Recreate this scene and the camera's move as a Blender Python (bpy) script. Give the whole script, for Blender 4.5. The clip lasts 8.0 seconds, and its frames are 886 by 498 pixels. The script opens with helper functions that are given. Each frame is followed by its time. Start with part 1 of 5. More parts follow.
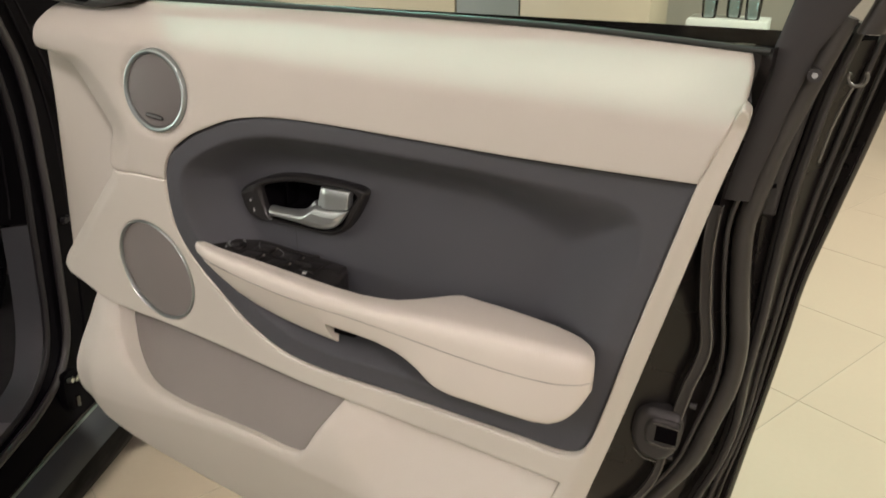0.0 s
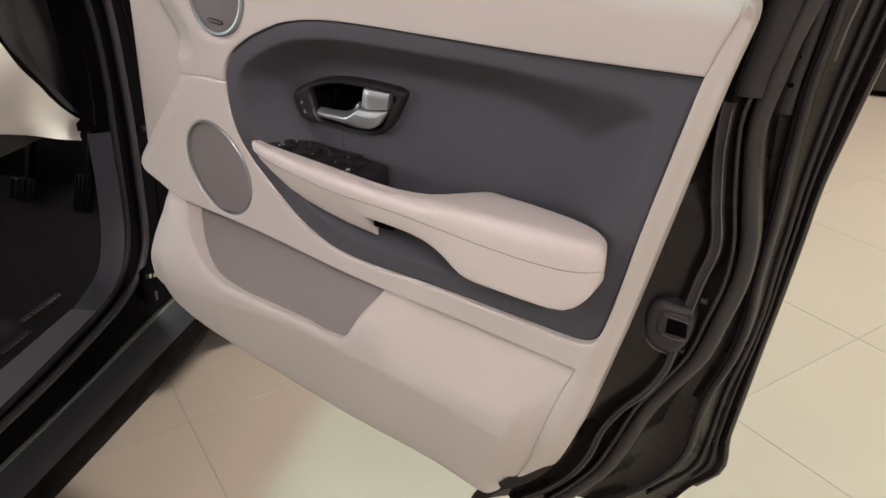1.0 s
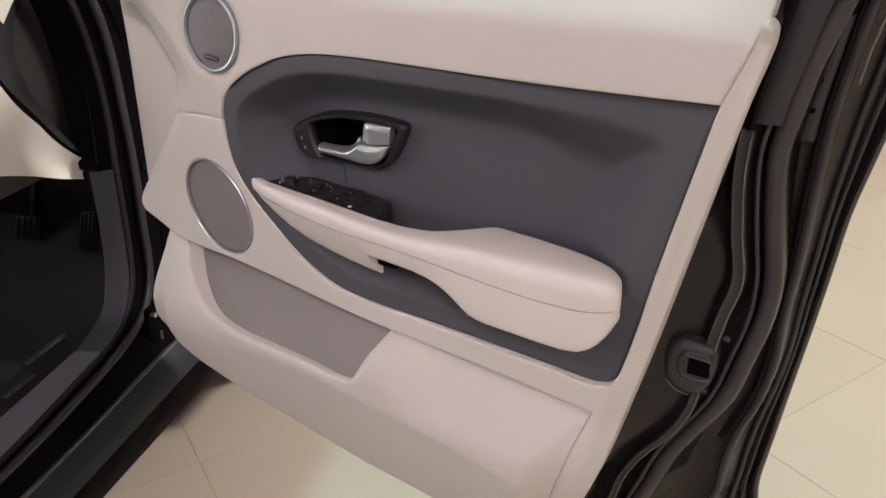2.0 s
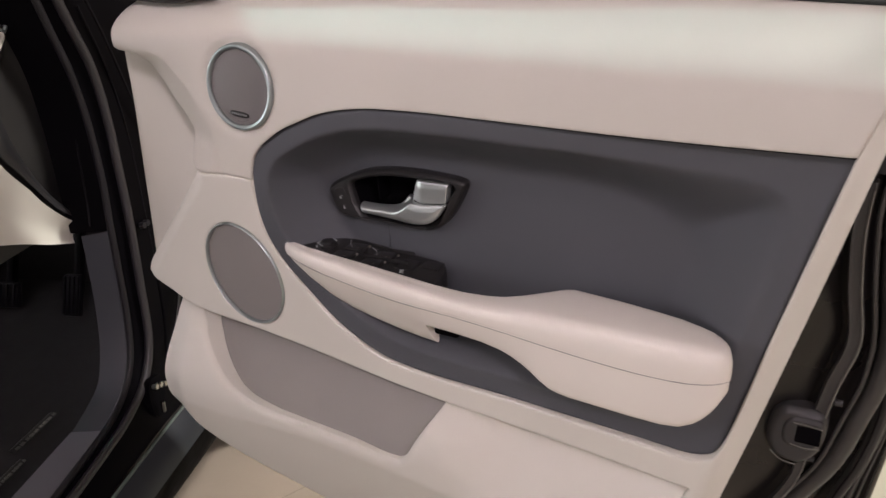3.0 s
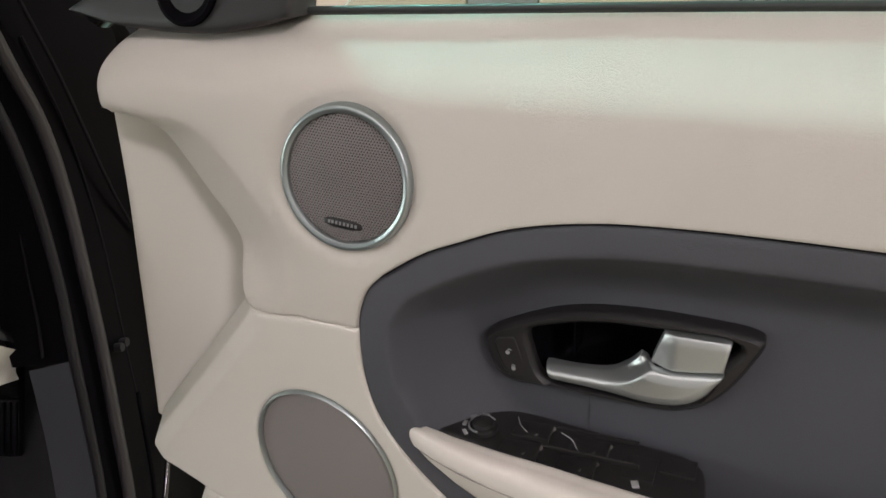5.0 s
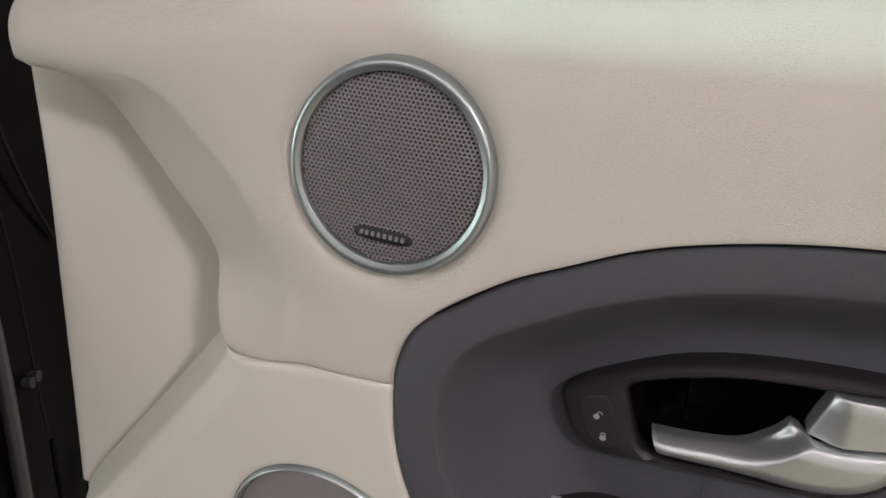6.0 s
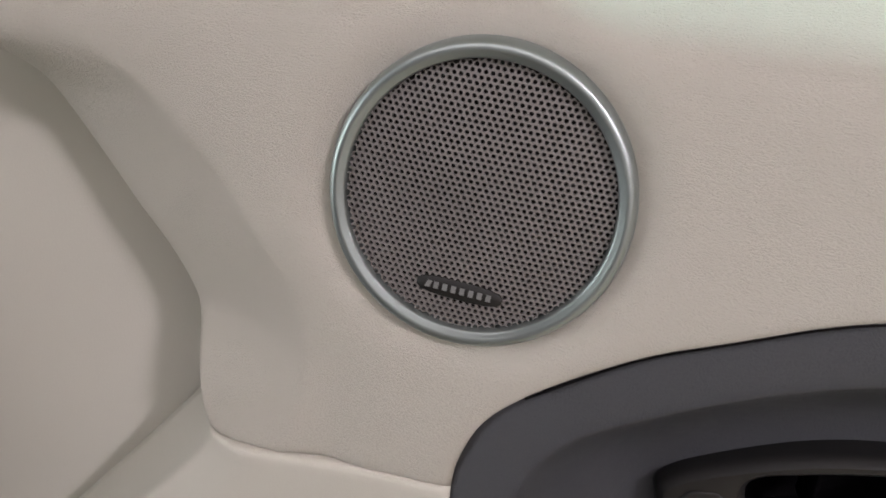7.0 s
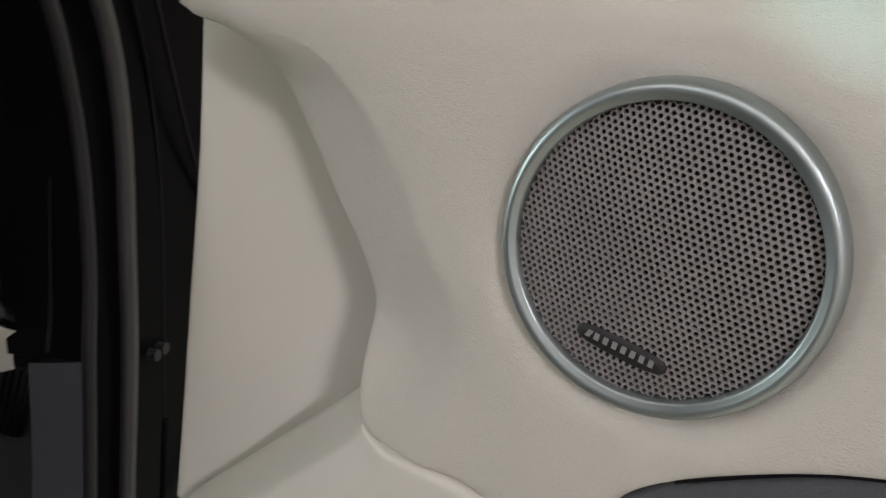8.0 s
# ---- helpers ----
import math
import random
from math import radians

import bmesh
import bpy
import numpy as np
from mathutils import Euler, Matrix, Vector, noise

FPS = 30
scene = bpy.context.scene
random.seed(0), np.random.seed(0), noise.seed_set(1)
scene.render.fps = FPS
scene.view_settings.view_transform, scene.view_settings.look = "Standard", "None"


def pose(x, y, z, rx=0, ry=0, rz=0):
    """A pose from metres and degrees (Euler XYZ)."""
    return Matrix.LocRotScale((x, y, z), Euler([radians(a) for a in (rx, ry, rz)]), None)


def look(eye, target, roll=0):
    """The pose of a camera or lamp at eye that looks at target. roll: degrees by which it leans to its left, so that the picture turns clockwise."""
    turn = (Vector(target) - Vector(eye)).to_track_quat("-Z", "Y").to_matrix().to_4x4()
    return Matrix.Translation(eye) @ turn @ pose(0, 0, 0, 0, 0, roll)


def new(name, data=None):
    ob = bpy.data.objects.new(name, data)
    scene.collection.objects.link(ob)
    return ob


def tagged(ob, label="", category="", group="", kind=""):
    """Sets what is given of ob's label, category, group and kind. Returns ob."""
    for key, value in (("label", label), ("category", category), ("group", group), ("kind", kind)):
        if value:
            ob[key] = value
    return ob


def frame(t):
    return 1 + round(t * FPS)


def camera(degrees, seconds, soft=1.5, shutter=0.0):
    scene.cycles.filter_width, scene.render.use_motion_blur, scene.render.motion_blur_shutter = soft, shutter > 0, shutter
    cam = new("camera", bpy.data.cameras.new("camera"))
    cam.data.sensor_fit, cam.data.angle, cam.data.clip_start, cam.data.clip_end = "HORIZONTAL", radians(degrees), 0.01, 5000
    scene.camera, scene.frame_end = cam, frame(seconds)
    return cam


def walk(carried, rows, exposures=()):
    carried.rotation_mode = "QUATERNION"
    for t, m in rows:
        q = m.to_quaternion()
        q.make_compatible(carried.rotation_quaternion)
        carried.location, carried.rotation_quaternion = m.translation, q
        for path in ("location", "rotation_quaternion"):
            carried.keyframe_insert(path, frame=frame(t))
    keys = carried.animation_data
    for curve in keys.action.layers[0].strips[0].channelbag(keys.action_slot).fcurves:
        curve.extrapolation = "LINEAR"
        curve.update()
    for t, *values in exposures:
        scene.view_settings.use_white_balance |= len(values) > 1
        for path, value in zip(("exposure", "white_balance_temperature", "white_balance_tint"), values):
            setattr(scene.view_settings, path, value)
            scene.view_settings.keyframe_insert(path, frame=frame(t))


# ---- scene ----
cam = camera(60.4, 8.0, shutter=0.25)
PATH = [
    (0, (0.012, 0.005, 1.383), (-0.788, 1.655, 0.584), 0.0),
    (0.5, (0.097, -0.039, 1.365), (-0.803, 1.512, 0.48), -0.4),
    (1, (0.11, -0.041, 1.354), (-0.842, 1.452, 0.425), -1.0),
    (1.2, (0.111, -0.032, 1.349), (-0.86, 1.45, 0.422), -1.3),
    (2.3, (0.066, 0.012, 1.361), (-0.918, 1.53, 0.509), -3.5),
    (2.5, (0.032, 0.008, 1.366), (-0.92, 1.554, 0.526), -3.5),
    (3, (-0.075, 0.024, 1.366), (-0.984, 1.606, 0.546), -3.8),
    (3.5, (-0.182, 0.024, 1.353), (-1.048, 1.635, 0.544), -3.8),
    (4, (-0.269, 0.059, 1.338), (-1.1, 1.695, 0.544), -3.7),
    (4.5, (-0.385, 0.167, 1.332), (-1.179, 1.829, 0.554), -3.6),
    (4.7, (-0.435, 0.223, 1.344), (-1.212, 1.89, 0.559), -3.7),
    (5.8, (-0.6078, 0.3862, 1.2935), (-1.2143, 2.1286, 0.5212), -1.03),
    (6, (-0.6383, 0.4090, 1.2813), (-1.1952, 2.1675, 0.5083), -0.13),
    (6.5, (-0.7049, 0.4561, 1.2600), (-1.1021, 2.2634, 0.5013), 2.14),
    (7, (-0.7368, 0.4971, 1.2573), (-1.0791, 2.3115, 0.4886), 3.72),
    (7.5, (-0.7542, 0.5236, 1.2630), (-1.2940, 2.2802, 0.4737), 4.47),
    (8, (-0.7212, 0.5194, 1.2620), (-1.6267, 2.1148, 0.4652), 6.84),
]
EXPOSURES = [(0.0, -0.31, 6750, 15), (0.5, -0.41, 6480, 19), (1.0, -0.39, 6330, 24), (2.5, -0.37, 6270, 26), (3.5, -0.36, 6270, 24), (4.0, -0.34, 6250, 22), (4.5, -0.33, 6180, 14), (6.0, -0.33, 6200, 16), (6.5, -0.36, 6200, 15), (7.0, -0.37, 6140, 16), (7.5, -0.48, 6120, 14), (8.0, -0.44, 6030, 11)]
walk(cam, [(t, look(eye, target, roll)) for t, eye, target, roll in PATH], EXPOSURES)

# ---- world and lights ----
world = bpy.data.worlds.new("showroom_world")
scene.world = world
world.use_nodes = True
world.node_tree.nodes["Background"].inputs[0].default_value = (0.75, 0.8, 0.78, 1)
world.node_tree.nodes["Background"].inputs[1].default_value = 0.3

WARM, COOL = (1.0, 0.92, 0.90), (0.40, 1.0, 0.84)


def area(name, m, size_x, size_y, watts, colour, spread=180):
    data = bpy.data.lights.new(name, "AREA")
    data.shape, data.size, data.size_y, data.energy, data.color = "RECTANGLE", size_x, size_y, watts, colour
    data.spread = radians(spread)
    ob = new(name, data)
    ob.matrix_world = m
    return ob


# a cool ceiling lamp beyond the car, and the soft warm light of the open side of the showroom behind the aisle
area("cool_ceiling_lamp", look((-2.2, 2.5, 4.45), (-0.4, 0.8, 1.0)), 0.38, 0.28, 31, COOL, 85)
area("showroom_front_light", look((0.6, -6.7, 2.4), (-0.6, 0.8, 0.9)), 9.0, 3.6, 90, WARM)
area("warm_ceiling_lamps", look((-1.5, -2.5, 4.45), (-1.5, -2.49, 0.0)), 6.0, 2.6, 105, WARM)
area("warm_ceiling_downlight", look((3.6, -3.2, 4.45), (-0.70, 0.75, 1.30)), 0.8, 0.8, 7.0, WARM, 27)
# unseen fill, added at the left to brighten the trim that faces it
area("left_fill_light", look((-8.6, -1.6, 2.2), (-1.0, 0.2, 1.1)), 8.0, 3.0, 950, (0.98, 0.99, 0.92))
area("warm_ceiling_spot", look((2.6, 3.6, 4.45), (0.6, 2.0, 0.0)), 0.9, 0.9, 560, (0.95, 0.99, 0.82))


# ---- materials ----


def material(name, base, rough=0.5, metal=0.0, vary=0.12, scale=6.0, bump=0.0, grain=400.0, stretch=(1, 1, 1), coat=0.0, spec=0.5, pieces=0.0, deep=0.0004, twist=0.0):
    """A surface with broad variation, fine grain and relief, in metres."""
    m = bpy.data.materials.new(name)
    m.use_nodes = True
    n, link = m.node_tree.nodes, m.node_tree.links
    bsdf = n["Principled BSDF"]
    at = n.new("ShaderNodeTexCoord")
    where = n.new("ShaderNodeMapping")
    where.inputs["Scale"].default_value = stretch
    link.new(at.outputs["Object"], where.inputs["Vector"])
    broad = n.new("ShaderNodeTexNoise")
    broad.inputs["Scale"].default_value, broad.inputs["Detail"].default_value = scale, 6
    fine = n.new("ShaderNodeTexNoise")
    fine.inputs["Scale"].default_value, fine.inputs["Detail"].default_value = grain, 3
    fine.inputs["Distortion"].default_value = twist
    link.new(at.outputs["Object"], broad.inputs["Vector"])
    link.new(where.outputs["Vector"], fine.inputs["Vector"])
    both = n.new("ShaderNodeMath")
    both.operation = "MULTIPLY_ADD"
    both.inputs[1].default_value = 0.35
    link.new(fine.outputs["Fac"], both.inputs[0])
    link.new(broad.outputs["Fac"], both.inputs[2])
    last = both.outputs[0]
    if pieces:
        info = n.new("ShaderNodeObjectInfo")
        more = n.new("ShaderNodeMath")
        more.operation = "MULTIPLY_ADD"
        more.inputs[1].default_value = pieces
        link.new(info.outputs["Random"], more.inputs[0])
        link.new(last, more.inputs[2])
        last = more.outputs[0]
    ramp = n.new("ShaderNodeMapRange")
    ramp.inputs["From Min"].default_value, ramp.inputs["From Max"].default_value = 0.3, 1.05
    ramp.inputs["To Min"].default_value, ramp.inputs["To Max"].default_value = 1 - vary, 1 + vary
    link.new(last, ramp.inputs["Value"])
    tint = n.new("ShaderNodeMix")
    tint.data_type, tint.blend_type = "RGBA", "MULTIPLY"
    tint.inputs["Factor"].default_value = 1
    tint.inputs["A"].default_value = (*base, 1)
    link.new(ramp.outputs["Result"], tint.inputs["B"])
    link.new(tint.outputs["Result"], bsdf.inputs["Base Color"])
    gloss = n.new("ShaderNodeMapRange")
    gloss.inputs["From Min"].default_value, gloss.inputs["From Max"].default_value = 0.3, 0.7
    gloss.inputs["To Min"].default_value, gloss.inputs["To Max"].default_value = max(0.02, rough * 0.85), min(1, rough * 1.15)
    link.new(broad.outputs["Fac"], gloss.inputs["Value"])
    link.new(gloss.outputs["Result"], bsdf.inputs["Roughness"])
    bsdf.inputs["Metallic"].default_value = metal
    bsdf.inputs["Specular IOR Level"].default_value = spec
    bsdf.inputs["Coat Weight"].default_value = coat
    bsdf.inputs["Coat Roughness"].default_value = 0.06
    if bump:
        relief = n.new("ShaderNodeBump")
        relief.inputs["Strength"].default_value, relief.inputs["Distance"].default_value = bump, deep
        link.new(fine.outputs["Fac"], relief.inputs["Height"])
        link.new(relief.outputs["Normal"], bsdf.inputs["Normal"])
    return m


def glass(name, tint):
    m = bpy.data.materials.new(name)
    m.use_nodes = True
    n, link = m.node_tree.nodes, m.node_tree.links
    n.remove(n["Principled BSDF"])
    clear, shine, mix, edge = n.new("ShaderNodeBsdfTransparent"), n.new("ShaderNodeBsdfGlossy"), n.new("ShaderNodeMixShader"), n.new("ShaderNodeFresnel")
    clear.inputs["Color"].default_value = (*tint, 1)
    shine.inputs["Roughness"].default_value = 0.02
    edge.inputs["IOR"].default_value = 1.5
    link.new(edge.outputs[0], mix.inputs[0])
    link.new(clear.outputs[0], mix.inputs[1])
    link.new(shine.outputs[0], mix.inputs[2])
    link.new(mix.outputs[0], n["Material Output"].inputs["Surface"])
    return m


CREAM = material("cream_leather_grain", (0.712, 0.668, 0.596), 0.55, vary=0.05, scale=5, bump=1.0, grain=1800, stretch=(0.5, 1, 1.3), deep=0.0013, twist=0.7)
CREAM_SOFT = material("cream_soft_leather", (0.75, 0.70, 0.635), 0.45, vary=0.05, scale=7, bump=0.5, grain=760, deep=0.0005, twist=1.4)
CREAM_SMOOTH = material("cream_moulded_plastic", (0.635, 0.605, 0.540), 0.55, vary=0.05, scale=4, bump=0.3, grain=1000, twist=1.0)
SLATE = material("slate_grey_leather", (0.075, 0.077, 0.088), 0.55, vary=0.10, scale=5, bump=1.0, grain=900, deep=0.0009, twist=1.4)
LINER = material("pocket_liner_grey", (0.27, 0.25, 0.235), 0.8, vary=0.08, scale=9, bump=0.3, grain=1200)
BLACK_SATIN = material("black_satin_plastic", (0.017, 0.0155, 0.0155), 0.45, vary=0.2, scale=12, bump=0.2, grain=900)
# hardly any colour or shine: shade of hollows and undersides put into the black
BLACK_DEEP = material("deep_shade_black", (0.0026, 0.0022, 0.0030), 0.65, vary=0.2, scale=12, spec=0.03)
PRINT_DULL = material("worn_and_highlight_grey", (0.13, 0.125, 0.11), 0.4, vary=0.3, scale=25)
BELT = material("dark_green_grey_rubber", (0.022, 0.026, 0.024), 0.45, vary=0.15, scale=14)
SEAL_GREY = material("grey_seal_rubber", (0.026, 0.023, 0.025), 0.40, vary=0.2, scale=14, spec=0.5)
SEAL_DULL = material("dull_seal_rubber", (0.012, 0.0105, 0.0125), 0.45, vary=0.2, scale=14, spec=0.3)
# the car's black paint, darker and duller for the shaded pillar
PILLAR = material("black_pillar_shade", (0.0022, 0.0018, 0.0026), 0.4, vary=0.2, scale=9, spec=0.05)
STRIP_GREEN = material("grey_green_strip", (0.085, 0.110, 0.095), 0.4, vary=0.12, scale=20)
SILL_DARK = material("dark_grey_sill_plastic", (0.019, 0.021, 0.027), 0.45, vary=0.15, scale=10, bump=0.2, grain=700, spec=0.3)
SEAL_BLACK = material("black_seal_rubber", (0.0045, 0.0036, 0.0050), 0.5, vary=0.25, scale=14, spec=0.12)
PAINT = material("black_gloss_paint", (0.010, 0.008, 0.008), 0.22, vary=0.2, scale=8, coat=1.0)
RUBBER = material("weathered_rubber", (0.047, 0.044, 0.041), 0.45, vary=0.25, scale=14, bump=0.3, grain=500, spec=0.35)
FRAME_GREY = material("grey_satin_frame_trim", (0.028, 0.026, 0.027), 0.5, vary=0.12, scale=10, bump=0.2, grain=900)
CHROME = material("satin_chrome", (0.58, 0.61, 0.60), 0.40, 0.9, vary=0.06, scale=20)
RING = material("brushed_silver_ring", (0.40, 0.445, 0.445), 0.40, 0.9, vary=0.06, scale=30)
GRILLE = material("taupe_metal_grille", (0.25, 0.23, 0.225), 0.5, 0.3, vary=0.08, scale=30)
CLOTH = material("taupe_speaker_cloth", (0.22, 0.20, 0.19), 0.75, vary=0.08, scale=16, bump=0.8, grain=1500)
PRINT = material("pale_grey_print", (0.38, 0.39, 0.39), 0.5, vary=0.05, scale=30)
JAMB = material("black_shut_face_paint", (0.009, 0.0076, 0.0072), 0.28, vary=0.25, scale=9, spec=0.45)
FRAME_PRINT = material("dim_grey_print", (0.20, 0.20, 0.20), 0.5, vary=0.1, scale=40)
PANEL_DARK = material("dark_dash_plastic", (0.019, 0.017, 0.019), 0.5, vary=0.15, scale=10, bump=0.2, grain=800)
KICK = material("blue_grey_moulding", (0.029, 0.031, 0.039), 0.55, vary=0.12, scale=8, bump=0.2, grain=700)
# lighter version of the kick moulding: light on the sill put into the colour
SILL_LIT = material("lit_grey_sill_moulding", (0.120, 0.118, 0.135), 0.5, vary=0.12, scale=8, bump=0.2, grain=700)
CARPET = material("dark_carpet", (0.020, 0.017, 0.019), 0.95, vary=0.35, scale=30, bump=1.0, grain=900)
STEEL = material("bright_steel", (0.55, 0.54, 0.52), 0.3, 1.0, vary=0.15, scale=60)
TILE = material("beige_polished_tile", (0.43, 0.355, 0.285), 0.34, vary=0.05, scale=3.0, grain=60, pieces=0.25)
GROUT = material("grey_grout", (0.34, 0.30, 0.25), 0.9, vary=0.15, scale=20)
WALL = material("warm_white_paint", (0.50, 0.47, 0.42), 0.8, vary=0.04, scale=1.5, bump=0.1, grain=150)
CEILING = material("white_ceiling_board", (0.60, 0.585, 0.55), 0.9, vary=0.03, scale=2)
BEIGE = material("beige_laminate", (0.55, 0.45, 0.36), 0.5, vary=0.06, scale=3)
GREY_PANEL = material("grey_laminate", (0.22, 0.23, 0.24), 0.5, vary=0.08, scale=3)
WHITE_CARD = material("white_card", (0.75, 0.76, 0.74), 0.6, vary=0.04, scale=9)
WINDOW_GLASS = glass("green_tinted_glass", (0.80, 0.90, 0.85))
CAR_GLASS = glass("green_car_glass", (0.66, 0.84, 0.77))
CLEAR = glass("clear_plastic", (0.86, 0.93, 0.95))

# ---- building helpers ----
WORLD = {}


def thing(name, place, label, category, group="", kind=""):
    ob = new(name)
    ob.location = place
    ob.empty_display_size = 0.05
    WORLD[ob] = Matrix.Translation(place)
    return tagged(ob, label, category, group, kind)


def part(name, verts, faces, mat, parent=None, label="", sharp=35, smooth=True):
    me = bpy.data.meshes.new(name)
    me.from_pydata([tuple(map(float, v)) for v in verts], [], [tuple(map(int, f)) for f in faces])
    me.materials.append(mat)
    bm = bmesh.new()
    bm.from_mesh(me)
    bmesh.ops.remove_doubles(bm, verts=bm.verts, dist=1e-6)
    bmesh.ops.recalc_face_normals(bm, faces=bm.faces)
    bm.to_mesh(me)
    bm.free()
    if smooth:
        me.polygons.foreach_set("use_smooth", [True] * len(me.polygons))
        me.set_sharp_from_angle(angle=radians(sharp))
    ob = new(name, me)
    WORLD[ob] = Matrix.Identity(4)
    if parent:
        ob.parent = parent
        ob.matrix_parent_inverse = WORLD[parent].inverted()
    return tagged(ob, label)


def spline(points, step=0.004, closed=True):
    """A smooth line through points; a point given twice is a corner."""
    pts = [np.array(p, float) for p in points]
    runs, run = [], []
    flags, clean = [], []
    for p in pts:
        if clean and np.allclose(clean[-1], p):
            flags[-1] = True
        else:
            clean.append(p), flags.append(False)
    n = len(clean)
    if closed and any(flags):
        k = flags.index(True)
        clean, flags = clean[k:] + clean[:k + 1], flags[k:] + [True]
        ring = False
    else:
        ring = closed
    out = []
    count = len(clean) if ring else len(clean) - 1
    m = len(clean)
    for i in range(count):
        p1, p2 = clean[i], clean[(i + 1) % m]
        p0 = clean[(i - 1) % m] if (ring or i > 0) else 2 * p1 - p2
        p3 = clean[(i + 2) % m] if (ring or i + 2 < m) else 2 * p2 - p1
        if flags[i]:
            p0 = 2 * p1 - p2
        if flags[(i + 1) % m]:
            p3 = 2 * p2 - p1
        d = [max(np.linalg.norm(b - a), 1e-6) ** 0.5 for a, b in ((p0, p1), (p1, p2), (p2, p3))]
        t0, t1 = 0.0, d[0]
        t2, t3 = t1 + d[1], t1 + d[1] + d[2]
        for k in range(max(1, int(round(np.linalg.norm(p2 - p1) / step)))):
            t = t1 + (t2 - t1) * k / max(1, int(round(np.linalg.norm(p2 - p1) / step)))
            a1 = (t1 - t) / (t1 - t0) * p0 + (t - t0) / (t1 - t0) * p1
            a2 = (t2 - t) / (t2 - t1) * p1 + (t - t1) / (t2 - t1) * p2
            a3 = (t3 - t) / (t3 - t2) * p2 + (t - t2) / (t3 - t2) * p3
            b1 = (t2 - t) / (t2 - t0) * a1 + (t - t0) / (t2 - t0) * a2
            b2 = (t3 - t) / (t3 - t1) * a2 + (t - t1) / (t3 - t1) * a3
            out.append((t2 - t) / (t2 - t1) * b1 + (t - t1) / (t2 - t1) * b2)
    if not closed:
        out.append(clean[-1])
    return np.array(out)


def away(p, line, closed=True):
    """The distance of each point from a line."""
    p = np.asarray(p, float).reshape(-1, 2)
    a = np.asarray(line, float)
    b = np.roll(a, -1, 0) if closed else a[1:]
    a = a if closed else a[:-1]
    ab = b - a
    ll = np.maximum((ab ** 2).sum(1), 1e-12)
    out = np.full(len(p), 9.0)
    for k in range(0, len(p), 2000):
        q = p[k:k + 2000, None] - a[None]
        t = np.clip((q * ab).sum(2) / ll, 0, 1)
        out[k:k + 2000] = np.sqrt(((q - t[..., None] * ab) ** 2).sum(2).min(1))
    return out


def inside(p, line):
    p = np.asarray(p, float).reshape(-1, 2)
    a, b = np.asarray(line, float), np.roll(line, -1, 0)
    odd = np.zeros(len(p), bool)
    for (x1, y1), (x2, y2) in zip(a, b):
        if y1 != y2:
            odd ^= ((y1 > p[:, 1]) != (y2 > p[:, 1])) & (p[:, 0] < (x2 - x1) * (p[:, 1] - y1) / (y2 - y1) + x1)
    return odd


def smooth(a, b, v):
    t = np.clip((v - a) / (b - a), 0, 1)
    return t * t * (3 - 2 * t)


def curve_of(table):
    """A smooth function through (at, value) pairs."""
    at, val = np.array(sorted(table)).T
    slope = np.gradient(val, at)

    def f(v):
        v = np.clip(v, at[0], at[-1])
        k = np.clip(np.searchsorted(at, v) - 1, 0, len(at) - 2)
        h = at[k + 1] - at[k]
        t = (v - at[k]) / h
        return (val[k] * (1 + 2 * t) * (1 - t) ** 2 + h * slope[k] * t * (1 - t) ** 2 + val[k + 1] * t * t * (3 - 2 * t) + h * slope[k + 1] * t * t * (t - 1))
    return f


